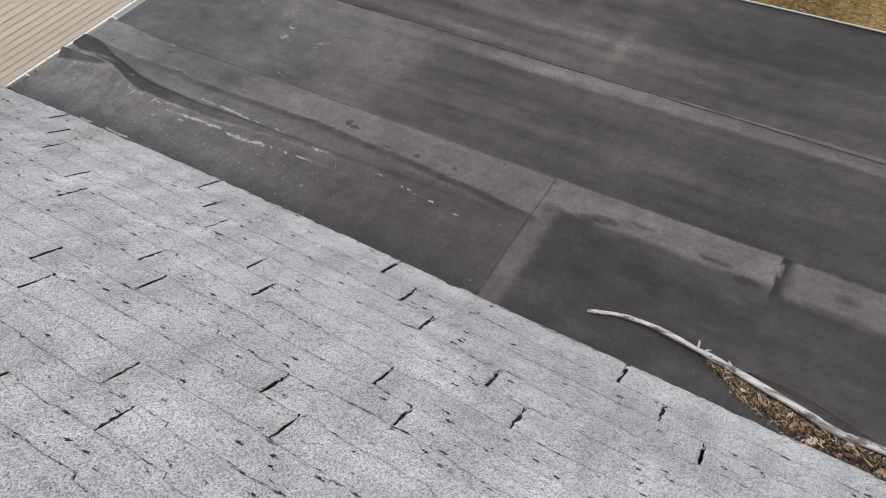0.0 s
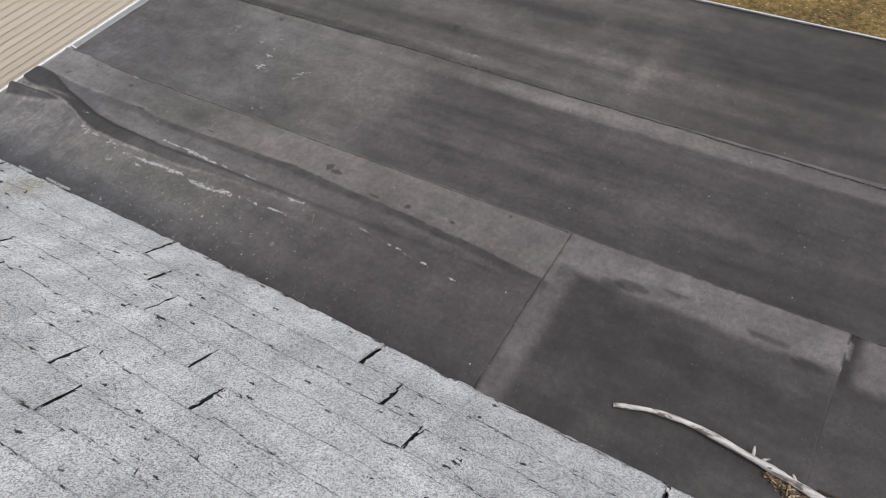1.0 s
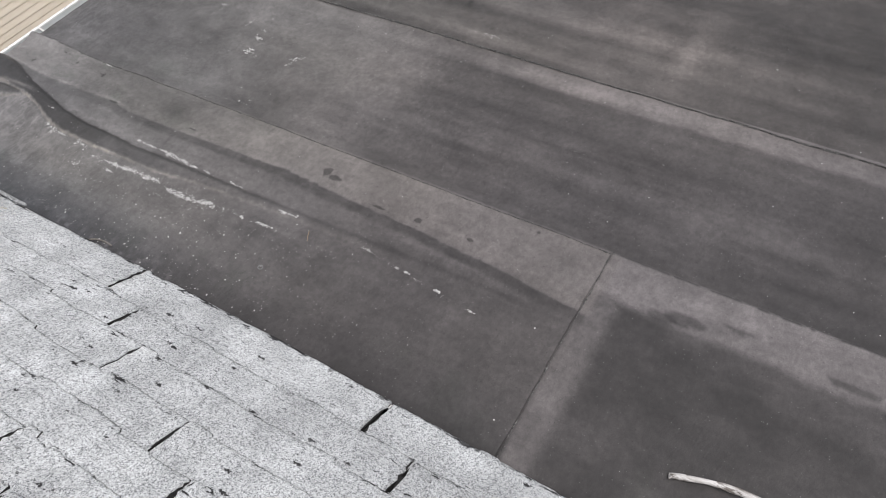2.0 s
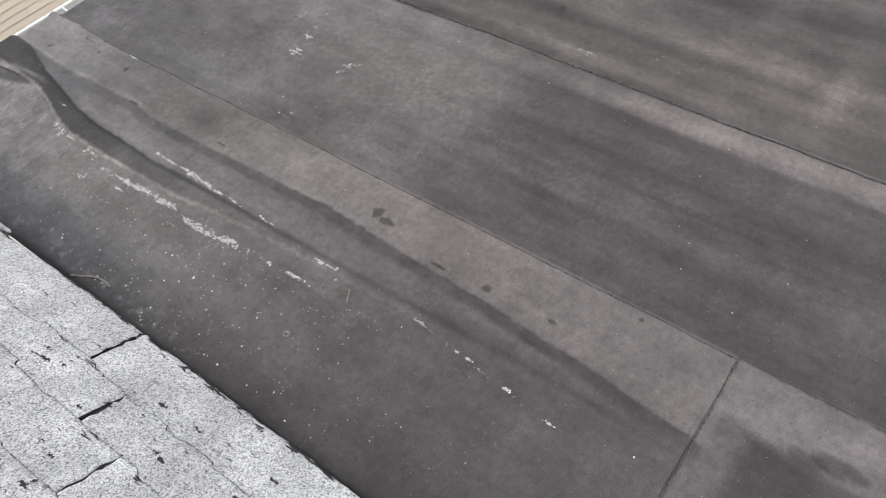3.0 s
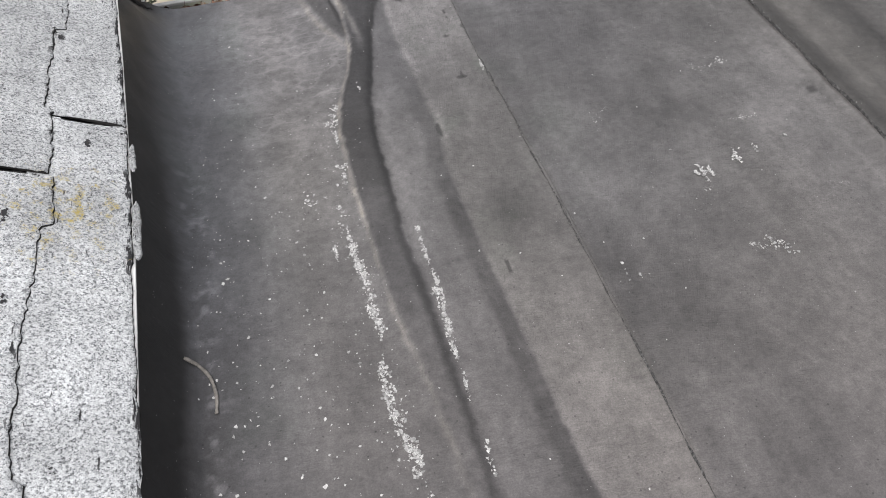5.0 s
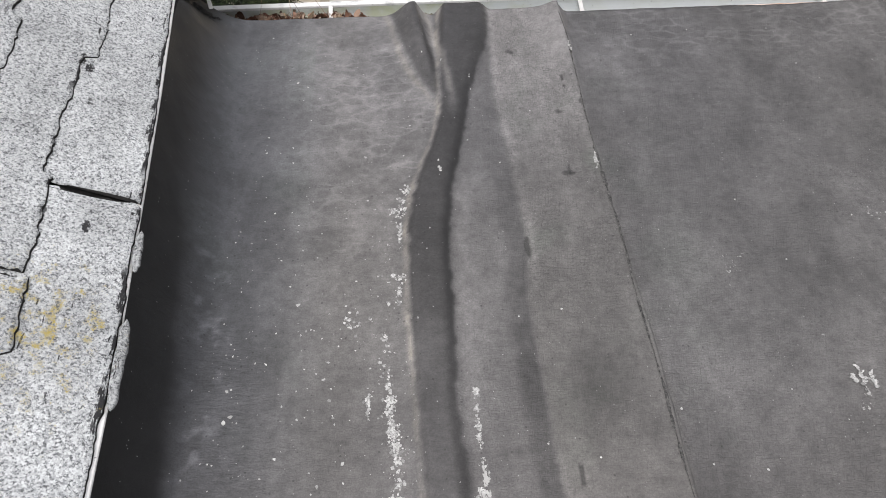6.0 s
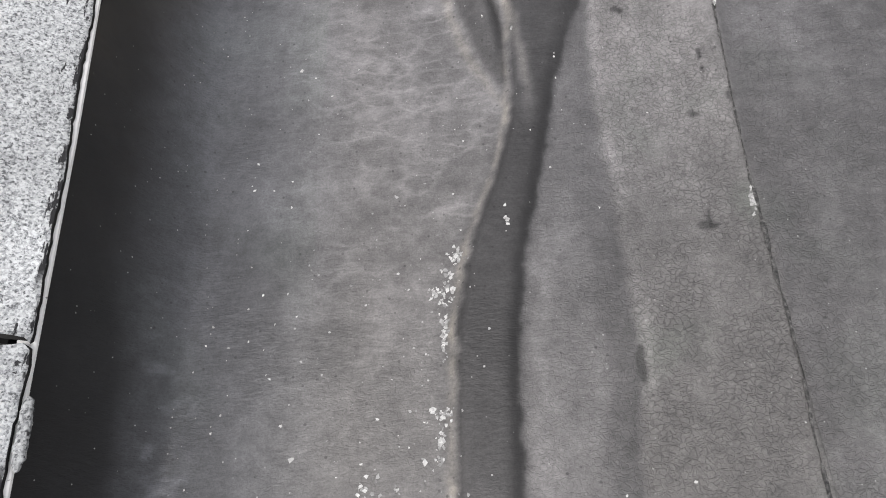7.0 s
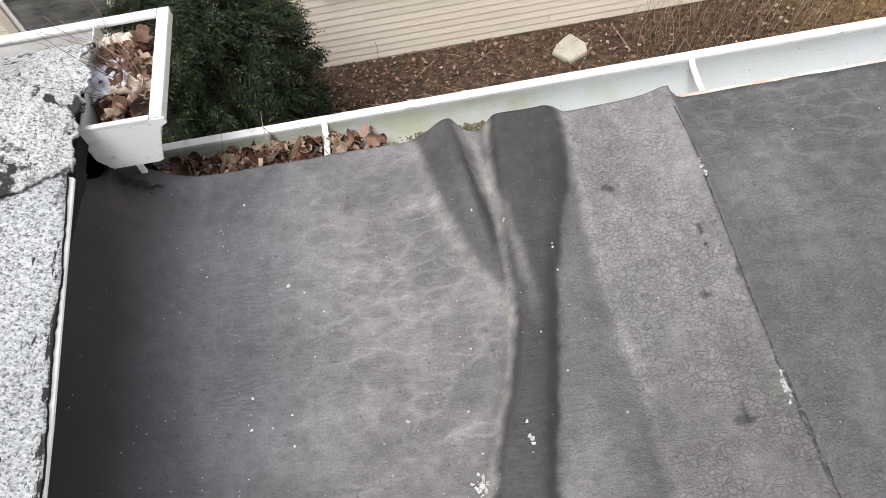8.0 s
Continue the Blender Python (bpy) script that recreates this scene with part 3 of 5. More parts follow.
    ft = ft * (1 - 0.55 * step(0.66, 0.7, wx) * step(-4.13, -4.09, y + 0.05 * (fbm(x * 14, y * 8, 49, 3) - 0.5)))
    tone = np.where(far, ft, tone)
    warm = np.where(pat | far, np.clip(warm * 0.6, 0, 1), warm)
    # middle sheet
    m = (x >= lap + 0.004) & (x < 1.74)
    long = fbm(x * 15, y * 0.7, 36, 4)
    mt = 0.072 + 0.035 * (big - 0.5) + 0.045 * (fbm(x * 3.2, y * 2.4, 63, 4) - 0.5) + (0.04 * (streak - 0.5) + 0.055 * (long - 0.5)) * (0.45 + 1.0 * (1 - step(-2.6, -1.6, y)))
    mt = mt + 0.034 * step(-2.1, -1.5, y + 0.5 * (fbm(x * 2, y * 2, 46) - 0.5)) * (1 - 0.3 * step(-0.25, 0.1, y))
    mt = mt * (1 - 0.31 * (1 - step(-2.4, -1.7, y)))
    mt = mt + 0.058 * step(1.6, 1.62, wx) * (1 - step(-2.4, -2.0, y)) + 0.012 * step(1.6, 1.64, wx)
    mt = mt - 0.012 * (1 - step(1.05, 1.35, x)) * step(-1.4, -0.8, y) * (1 - step(-0.3, -0.1, y))
    mt = mt - 0.016 * step(-0.6, -0.25, y) * step(0.95, 1.3, x) - 0.01 * step(-0.8, -0.4, y)
    mt = mt * (1 - 0.3 * (1 - step(-4.0, -3.0, y)))
    for cx, cy, r in ((1.3, -0.72, 0.16), (1.0, -1.3, 0.2), (1.15, -1.65, 0.18)):
        mt = mt - 0.02 * np.exp(-((x - cx) ** 2 + (y - cy) ** 2) / r ** 2)
    tone = np.where(m, mt, tone)
    # outer sheet
    o = x >= 1.74
    ot = 0.066 + 0.04 * (big - 0.5) + 0.05 * (fbm(x * 4, y * 3.2, 65, 5) - 0.5) + 0.085 * (fbm(x * 5, y * 0.9, 47) - 0.5) + 0.06 * (long - 0.5)
    ot = ot + 0.045 * bump1(wx, 1.835, 0.02) * (0.3 + fbm(x * 6, y * 3, 48)) * step(-2.4, -1.9, y)
    ot = ot - 0.02 * bump1(wx, 1.77, 0.025) * step(-2.2, -1.8, y)
    cross = np.maximum(bump1(x, 2.08, 0.035) * bump1(y, -2.95, 0.5), bump1(y, -2.86, 0.06) * bump1(x, 2.05, 0.3))
    ot = ot + 0.05 * cross * (0.4 + 1.1 * fbm(x * 9, y * 9, 67, 4)) - 0.03 * bump1(x, 2.22, 0.05) * bump1(y, -2.72, 0.07)
    ot = ot * (1 - 0.48 * (1 - step(-3.8, -2.2, y)))
    tone = np.where(o, ot, tone)
    warm = np.where(o, np.clip(warm + 0.15, 0, 1), warm)
    # two dark drops and other marks
    for cx, cy, rx, ry in ((0.778, -1.838, 0.022, 0.018), (0.762, -1.885, 0.013, 0.03), (0.722, -2.3, 0.012, 0.014), (0.815, -0.474, 0.014, 0.007), (0.817, -0.463, 0.004, 0.015),
                           (0.71, -2.13, 0.006, 0.03), (0.725, -0.084, 0.009, 0.006), (0.733, -0.09, 0.006, 0.004), (0.696, -0.674, 0.007, 0.03), (0.721, -1.147, 0.005, 0.02), (0.876, -0.261, 0.004, 0.012), (0.73, -2.52, 0.006, 0.018), (0.87, -2.72, 0.008, 0.008),
                           (0.82, -0.29, 0.009, 0.006), (0.842, -0.188, 0.004, 0.012), (0.844, -0.215, 0.003, 0.006), (2.04, -1.77, 0.02, 0.02), (1.68, -0.8, 0.012, 0.012)):
        blot = ((x - cx) / rx) ** 2 + ((y - cy) / ry) ** 2 + 1.6 * (fbm(x * 60, y * 60, 51) - 0.5)
        tone = tone * (1 - 0.6 * (1 - step(0.7, 1.4, blot)))
    crack = np.clip(strip * (0.35 + 0.65 * step(-1.0, -0.6, y)) * (1 - 0.7 * step(0.83, 0.87, x) * step(-0.25, -0.1, y)) + 0.65 * ((x > 0.9) & (x < 1.7)) * step(-2.2, -0.8, y) + 0.35 * o + 0.35 * band * (y > -1.2), 0, 1) + 0.2 * silt
    # chalk
    chalk = np.zeros_like(x)
    c1 = along(y, (-2.0, -1.8, -1.7, -1.55, -1.43, -1.33, -1.22, -1.02, -0.91, -0.6, -0.3), (0.44, 0.44, 0.435, 0.427, 0.406, 0.405, 0.421, 0.41, 0.4, 0.43, 0.47))
    a1 = along(y, (-1.9, -1.75, -1.5, -1.35, -1.27, -1.2, -1.0, -0.9, -0.6, -0.4), (0.0, 0.6, 1.0, 1.0, 0.5, 1.0, 1.0, 0.5, 0.3, 0.0))
    chalk = np.maximum(chalk, 0.6 * a1 * bump1(x, c1, 0.021))
    c2 = along(y, (-1.6, -1.3, -1.15, -1.0), (0.552, 0.551, 0.563, 0.556))
    a2 = along(y, (-1.65, -1.45, -1.25, -1.05, -0.95), (0.0, 0.55, 0.9, 0.7, 0.0))
    chalk = np.maximum(chalk, a2 * bump1(x, c2, 0.011))
    c3 = along(y, (-2.75, -2.2), (0.45, 0.522))
    chalk = np.maximum(chalk, along(y, (-2.8, -2.65, -2.3, -2.17, -2.12), (0.0, 0.5, 0.72, 0.8, 0.0)) * bump1(x, c3, 0.009))
    for cx, cy, rx, ry, a in ((0.525, -1.84, 0.008, 0.035, 1.0), (1.77, -2.45, 0.008, 0.12, 0.45), (1.84, -2.0, 0.03, 0.14, 0.8), (1.835, -1.6, 0.02, 0.12, 0.7), (1.84, -2.4, 0.02, 0.1, 0.6), (1.23, -2.6, 0.007, 0.06, 0.5),
                              (2.7, -1.13, 0.07, 0.05, 0.9), (2.54, -0.88, 0.04, 0.03, 0.6), (1.28, -1.24, 0.05, 0.03, 0.75), (1.25, -1.04, 0.03, 0.04, 0.8),
                              (1.5, -0.62, 0.1, 0.05, 0.7), (1.56, -1.12, 0.05, 0.05, 0.65), (1.4, -0.85, 0.12, 0.06, 0.6), (1.1, -0.75, 0.07, 0.05, 0.6), (0.885, -0.43, 0.009, 0.035, 1.0),
                              (0.92, -1.24, 0.03, 0.008, 0.5), (1.6, -0.55, 0.05, 0.02, 0.6)):
        chalk = np.maximum(chalk, a * np.exp(-((x - cx) / rx) ** 2 - ((y - cy) / ry) ** 2))
    tide = (1 - fa) * np.clip(step(0.16, 0.3, x) * (1 - step(-0.03, 0.0, x - left)) * step(-0.9, -0.35, y) + 0.2 * m * step(-1.5, -0.3, y) + 0.6 * m * step(-0.16, -0.05, y), 0, 1)
    algae = np.clip(step(0.66, 0.75, x) * (1 - step(0.85, 1.15, x)) * step(-1.6, -1.1, y) + 0.5 * (x < 0.25), 0, 1)
    tone = np.clip(tone, 0.008, 0.4)
    tone = tone * (0.86 + 0.28 * fbm(x * 17, y * 13, 55, 4))
    tone = tone * along(y, (-3.6, -3.0, -2.3, -1.7, -1.2, -0.8, -0.4, -0.1), (1.0, 0.95, 0.92, 0.98, 1.02, 1.02, 1.0, 1.0))
    return tone * 1.02, warm, np.clip(crack, 0, 1), chalk, tide, algae


def sheet_data(name, x0, x1, y0, y1, res, raise_by, ragged=0.005, seed=0):
    nx, ny = int(round((x1 - x0) / res)) + 1, int(round((y1 - y0) / res)) + 1
    X, Y = np.meshgrid(np.linspace(x0, x1, nx), np.linspace(y0, y1, ny))
    Xs = X.copy()
    Ys = Y.copy()
    if x0 < 0:
        Xs += along(Y, EAVE_Y, EAVE_X) * (1 - step(-0.02, 0.12, X))
    # uneven cut edges
    wob = ragged * 2 * (fbm(Y * 5, Y * 0 + 3, seed, 5) - 0.5)
    Xs += wob * step(x1 - 0.06, x1, X)
    if 0.88 < x1 < 0.91:
        Xs += along(Y, (-0.9, -0.45, -0.1, 0.1), (0.0, -0.012, -0.022, -0.032)) * step(x1 - 0.12, x1, X)
    Ys += ragged * 2 * (fbm(X * 6, X * 0 + 9, seed + 1, 5) - 0.5) * (step(y1 - 0.05, y1, Y) + 1 - step(y0, y0 + 0.05, Y))
    Z = lie(Xs, Ys) + raise_by
    top = np.stack([Xs, Ys, Z], -1).reshape(-1, 3)
    idx = np.arange(nx * ny).reshape(ny, nx)
    quads = np.stack([idx[:-1, :-1], idx[:-1, 1:], idx[1:, 1:], idx[1:, :-1]], -1).reshape(-1, 4).tolist()
    ring = list(idx[0, :]) + list(idx[1:, -1]) + list(idx[-1, -2::-1]) + list(idx[-2:0:-1, 0])
    low = top[ring].copy()
    low[:, 2] -= np.where(low[:, 1] > y1 - 0.02, 0.018, 0.007)
    base = len(top)
    quads += [(int(ring[(i + 1) % len(ring)]), int(ring[i]), base + i, base + (i + 1) % len(ring)) for i in range(len(ring))]
    verts = np.concatenate([top, low])
    me = mesh_of(name, verts, quads, MEMBRANE, True)
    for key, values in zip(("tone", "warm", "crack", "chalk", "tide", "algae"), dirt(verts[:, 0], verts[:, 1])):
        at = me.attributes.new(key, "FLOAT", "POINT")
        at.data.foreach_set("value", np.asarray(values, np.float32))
    return me


flat_roof = structure("roof_membrane", "weathered black flat-roof membrane in lapped sheets, folded at the gutter", "flat roof")
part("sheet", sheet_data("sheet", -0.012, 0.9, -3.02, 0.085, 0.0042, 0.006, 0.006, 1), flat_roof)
part("sheet", sheet_data("sheet", -0.012, 0.905, -4.05, -2.985, 0.0125, 0.008, 0.007, 2), flat_roof)
part("sheet", sheet_data("sheet", -0.012, 0.9, -6.5, -4.03, 0.02, 0.0068, 0.006, 3), flat_roof)
part("sheet", sheet_data("sheet", 0.84, 1.735, -6.5, 0.08, 0.0125, 0.0, 0.008, 4), flat_roof)
part("sheet", sheet_data("sheet", 1.68, 2.815, -6.5, 0.08, 0.0225, -0.004, 0.004, 5), flat_roof)


def bead_data(name, pts, width, high, seed, res=0.006):
    """A rough ribbon along a line on the roof: sealant, darkened for the lap's shadow."""
    a, b = np.array(pts[0]), np.array(pts[1])
    length = np.linalg.norm(b - a)
    d = (b - a) / length
    nrm = np.array([-d[1], d[0]])
    n = int(length / res)
    s = np.linspace(0, length, n)
    off = 0.006 * 2 * (fbm(s * 5, s * 0 + seed, seed, 5) - 0.5)
    wide = width * np.clip(fbm(s * 34, s * 0 + 5, seed + 2, 5) * 2.4 - 0.75, 0.08, 1.1)
    rows = []
    for k, f in enumerate((-1, -0.55, 0, 0.55, 1)):
        x = a[0] + d[0] * s + nrm[0] * (off + wide * f / 2)
        y = a[1] + d[1] * s + nrm[1] * (off + wide * f / 2)
        z = lie(x, y) + 0.006 + (high * (1 - f * f) * (0.3 + 1.2 * fbm(s * 60, s * 0 + k, seed + 4, 3)) - (0.008 if abs(f) == 1 else 0))
        rows.append(np.stack([x, y, z], -1))
    V = np.concatenate(rows)
    F = [(r * n + i, r * n + i + 1, (r + 1) * n + i + 1, (r + 1) * n + i) for r in range(4) for i in range(n - 1)]
    return mesh_of(name, V, F, BEAD, True)


part("seam_bead", bead_data("seam_bead", ((0.899, -3.0), (0.893, -0.7)), 0.009, 0.0025, 61), flat_roof, "rough sealant along a lap, darkened for the lap's shadow")
part("seam_bead", bead_data("seam_bead", ((0.893, -0.7), (0.8865, -0.42)), 0.014, 0.003, 66), flat_roof)
# by the gutter these ribbons stand in for the shadow under the raised lap
part("seam_bead", bead_data("seam_bead", ((0.8865, -0.42), (0.8775, -0.1)), 0.008, 0.002, 67), flat_roof)
part("seam_bead", bead_data("seam_bead", ((0.8775, -0.1), (0.87, 0.04)), 0.006, 0.002, 68), flat_roof)
part("seam_bead", bead_data("seam_bead", ((0.903, -6.4), (0.905, -3.02)), 0.007, 0.002, 62), flat_roof)
part("seam_bead", bead_data("seam_bead", ((1.735, -2.2), (1.737, -0.05)), 0.009, 0.002, 63), flat_roof)
part("seam_bead", bead_data("seam_bead", ((1.66, -6.4), (1.735, -2.2)), 0.007, 0.002, 64), flat_roof)
part("seam_bead", bead_data("seam_bead", ((0.06, -2.992), (0.9, -2.986)), 0.014, 0.003, 65), flat_roof, "crumbling grey sealant across a lap")

# deck, walls and edge metal of the low wing
deck = structure("roof_deck", "plain timber roof deck under the membrane", "roof deck")
verts = [(-0.09, -6.5, 6.5 * FALL - 0.03), (2.8, -6.5, 6.5 * FALL - 0.03), (2.8, 0.07, -0.03), (-0.09, 0.07, -0.03)]
part("deck_board", mesh_of("deck_board", verts + [(a, b, c - 0.12) for a, b, c in verts],
     [(0, 1, 2, 3), (7, 6, 5, 4), (0, 4, 5, 1), (1, 5, 6, 2), (2, 6, 7, 3), (3, 7, 4, 0)], FELT), deck)
structure("wall_wing_gutter_side", "pale painted wall under the gutter", "wall", box_data("wall", (-0.09, -0.15, GROUND), (2.78, 0.05, -0.13), WALLPAINT))
structure("wall_wing_lawn_side", "pale painted wall facing the lawn", "wall", box_data("wall", (2.58, -6.5, GROUND), (2.78, -0.155, -0.13), WALLPAINT))
structure("wall_wing_back", "pale painted wall closing the low wing", "wall", box_data("wall", (-0.09, -6.7, GROUND), (2.78, -6.505, 0.1), WALLPAINT))
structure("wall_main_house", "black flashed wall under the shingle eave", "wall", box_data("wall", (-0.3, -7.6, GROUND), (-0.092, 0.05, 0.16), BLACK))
structure("wall_main_back", "pale painted back wall of the house", "wall", box_data("wall", (-6.5, -7.6, GROUND), (-6.3, 0.1, 0.15), WALLPAINT))
structure("wall_main_end", "pale painted end wall of the house", "wall", box_data("wall", (-6.295, -7.6, GROUND), (-0.305, -7.4, 0.15), WALLPAINT))
fascia = structure("fascia", "white painted fascia with peeling orange-brown edge", "fascia")
part("fascia_board", box_data("fascia_board", (-0.085, 0.052, -0.14), (2.79, 0.074, -0.012), WALLPAINT, 0.002), fascia)
part("edge_strip", box_data("edge_strip", (0.9, 0.074, -0.03), (2.8, 0.099, 0.007), RUSTY, 0.002), fascia, "peeling white paint over bare orange wood")
edge = structure("roof_edge_trim", "white metal edge strip beside the lawn", "trim")
z0, z1 = 6.5 * FALL, -0.07 * FALL
part("edge_metal", extrude("edge_metal", [(0, -0.06), (0.005, -0.06), (0.005, 0.007), (-0.005, 0.007), (-0.005, 0.003), (0, 0.003)],
     [lambda a, b: (2.816 + a, -6.5, z0 + b), lambda a, b: (2.816 + a, 0.08, z1 + b)], INNER), edge)


# ---- the shingle roof ----
def eave_x(y):
    """The eave is not quite straight."""
    return float(np.interp(y, EAVE_Y, EAVE_X))


def slope_z(x, y):
    return EAVE_Z - PITCH * x - RISE * y


def on_slope(u, y, lift=0.0):
    """u: plan distance up the slope from the eave; only the first course follows the eave's bends."""
    w = max(0.0, 1 - u / COURSE)
    x = w * eave_x(y) - (1 - w) * 0.022 - u
    return (x, y, slope_z(x, y) + lift)


shingle_roof = structure("shingle_roof", "pale grey weathered asphalt shingle roof with dark open joints", "roof")
# underlay and the rest of the roof's body
ur = 3.3
lo = []
for y in (-7.6, 0.0):
    lo += [on_slope(-0.0, y, -0.012), on_slope(ur, y, -0.012)]
hip = [lo[0], lo[1], (-ur - 0.02, -ur - 0.02, lo[3][2]), on_slope(0.0, 0.0, -0.012)]
vs = hip + [(a, b, c - 0.03) for a, b, c in hip]
part("underlay", mesh_of("underlay", vs, [(3, 2, 1, 0), (4, 5, 6, 7), (0, 1, 5, 4), (1, 2, 6, 5), (2, 3, 7, 6), (3, 0, 4, 7)], FELT), shingle_roof, "black roofing felt")


def shingle_data(k, ya, yb, seed):
    """One shingle of course k from ya down to yb, with a torn lower edge, mitred at the hip."""
    rnd = random.Random(seed)
    n = max(8, int((yb - ya) / 0.0095))
    ys = [ya + (yb - ya) * i / n for i in range(n + 1)]
    low, tab, left_of_tab = [], rnd.uniform(-0.006, 0.006), rnd.uniform(0.08, 0.36)
    for y in ys:
        left_of_tab -= 0.0095
        if left_of_tab < 0:
            tab, left_of_tab = rnd.uniform(-0.013, 0.012), rnd.choice((0.05, 0.09, 0.14, 0.22, 0.3))
        low.append(tab + rnd.uniform(-0.0024, 0.0024) - 0.0022 * math.sin(y * 11 + seed) - 0.0015 * math.sin(y * 37 + 2 * seed))
    if k == 0:
        low = [abs(v) * 0.4 - 0.003 - 0.008 * min(1.0, max(0.0, (-1.3 - y) / 0.7)) for v, y in zip(low, ys)]
    verts, faces = [], []
    rows = (0.0, 0.04, 0.1, 0.16, 0.22, 0.28, 0.35, 0.43, 0.52, 0.62, 0.72, 1.0)
    rise = (0.94, 0.99, 0.96, 0.9, 0.83, 0.76, 0.68, 0.59, 0.49, 0.39, 0.3, 0.04)
    worn = (1.0, 0.7, 0.1) + (0.0,) * 9
    m = len(rows)
    t = 0.005
    curl = rnd.uniform(0.0005, 0.003)
    jags = [[rnd.uniform(-0.0052, 0.0052) for _ in rows] for _ in range(2)]
    for i, (y, d) in enumerate(zip(ys, low)):
        u0, u1 = k * COURSE + d, (k + 1) * COURSE + 0.03
        wave = 0.0018 * math.sin(y * 9 + k * 2.1 + seed)
        end = min(i, n - i) * (yb - ya) / n
        up = 0.0064 + wave * 0.6 + curl * math.exp(-end / 0.08)
        p = on_slope(u0, y, max(0.0, 0.94 * up - t) + 0.0004)
        verts.append(p)
        for r, f in enumerate(rows):
            jag = jags[0][r] if i == 0 else jags[1][r] if i == n else 0.0
            verts.append(on_slope(u0 + (u1 - u0) * f, y + jag, up * rise[r] + 0.0005))
    w = m + 1
    for i in range(n):
        for j in range(m):
            p, q = w * i + j, w * (i + 1) + j
            faces.append((p, q, q + 1, p + 1))
    # undersides and ends, so that each is a closed slab
    under = len(verts)
    for i in (0, n):
        x, y, z = verts[w * i + m]
        verts.append((x, y, z - t))
    e = w * n
    faces += [(under,) + tuple(range(m, -1, -1)), (under + 1,) + tuple(range(e, e + m + 1))]
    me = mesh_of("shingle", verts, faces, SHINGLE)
    me.materials.append(CUT)
    for f in me.polygons:
        if f.index >= n * m or f.index % m == 0:
            f.material_index = 1
        else:
            f.use_smooth = True
    lip = me.attributes.new("lip", "FLOAT", "POINT")
    lip.data.foreach_set("value", [0.0 if i >= under or i % w == 0 else worn[i % w - 1] * (1.7 if k == 0 else 1.0) for i in range(len(verts))])
    return me


def hip_y(k):
    return -0.03 - max(0.0, k - 0.4) * COURSE * 0.98


OFFSETS = (0.675, 0.862, 1.017, 1.347, 1.498, 1.087, 1.235, 0.884, 1.026, 1.568, 1.707, 1.39, 1.53, 1.2, 1.35, 0.83, 0.97, 1.4, 1.54, 0.78, 1.1, 1.22, 0.6, 0.9, 1.3, 1.05, 0.7, 0.85)
rnd = random.Random(5)
LENGTH = 1.0
for k in range(28):
    joints = [-(OFFSETS[k] + LENGTH * j + (0.015 * min(j, 1) if k == 0 else 0.0)) for j in range(-2, 8)]
    top = hip_y(k)
    joints = [top] + [y for y in joints if -7.5 < y < top - 0.06] + [-7.6]
    for i in range(len(joints) - 1):
        gap = rnd.uniform(0.0026, 0.0052)
        part("shingle", shingle_data(k, joints[i + 1] + gap, joints[i] - (gap if i else 0), 100 * k + i), shingle_roof)


# ---- the torn corner at the hip, over the gutter's return ----
def corner_z(x, y):
    return 0.222 + PITCH * np.minimum(-0.04 - x, 0.2 - y) + 0.012


def corner_data(name, k, j, seed):
    """A ragged worn shingle laid round the hip: course k, piece j along it."""
    n, m = (260, 78) if k < 4 and j == 0 else (100, 30) if k < 5 and j < 3 else (36, 12)
    y1 = 0.235 - k * 0.125
    y0 = y1 - 0.15
    x1 = -0.034 - 0.5 * j
    x0 = x1 - 0.498
    C, R = np.meshgrid(np.arange(n + 1), np.arange(m + 1))
    x, y = x0 + (x1 - x0) * C / n, y0 + (y1 - y0) * R / m
    y = y + (R / m) ** 6 * 0.02 * (fbm(x * 38, x * 0 + seed, 71, 5) - 0.5)
    x = x + (C / n) ** 20 * 0.022 * (fbm(y * 45, y * 0 + seed, 72, 5) - 0.5)
    keep = (y > -0.03) | (x < y - 0.004 + 0.045 * (fbm(y * 36, x * 36, 73, 5) - 0.5))
    z = corner_z(x, y) + 0.011 * (R / m) + 0.004 * (fbm(x * 9, y * 9, 74) - 0.5)
    verts = np.stack([x, y, z], -1).reshape(-1, 3)
    idx = np.arange(x.size).reshape(x.shape)
    q = np.stack([idx[:-1, :-1], idx[:-1, 1:], idx[1:, 1:], idx[1:, :-1]], -1).reshape(-1, 4)
    faces = q[keep.reshape(-1)[q].all(1)].tolist()
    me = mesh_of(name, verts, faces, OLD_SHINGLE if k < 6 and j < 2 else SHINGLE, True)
    bm = bmesh.new()
    bm.from_mesh(me)
    bmesh.ops.delete(bm, geom=[v for v in bm.verts if not v.link_faces], context="VERTS")
    ext = bmesh.ops.solidify(bm, geom=bm.faces[:], thickness=0.008)
    bm.to_mesh(me)
    bm.free()
    return me


corner = structure("roof_corner", "worn flaking grey shingles at the roof corner beside the gutter box", "roof")
for k in range(27):
    for j in range(7):
        if -0.017 - 0.5 * j - 0.5 < 0.235 - k * 0.125 - 0.03 - 0.1 * (k < 9):
            part("shingle", corner_data("shingle", k, j, 900 + 10 * k + j), corner)
# body of the far slope, in plain felt
vs = [(-0.05, -0.02, 0.215), (-0.05, 0.2, 0.215), (-3.3, 0.2, 0.215), (-3.3, -3.05, 0.215 + PITCH * 3.25), (-0.3, -0.3, 0.36)]
vs = [(a, b, c - 0.008) for a, b, c in vs]
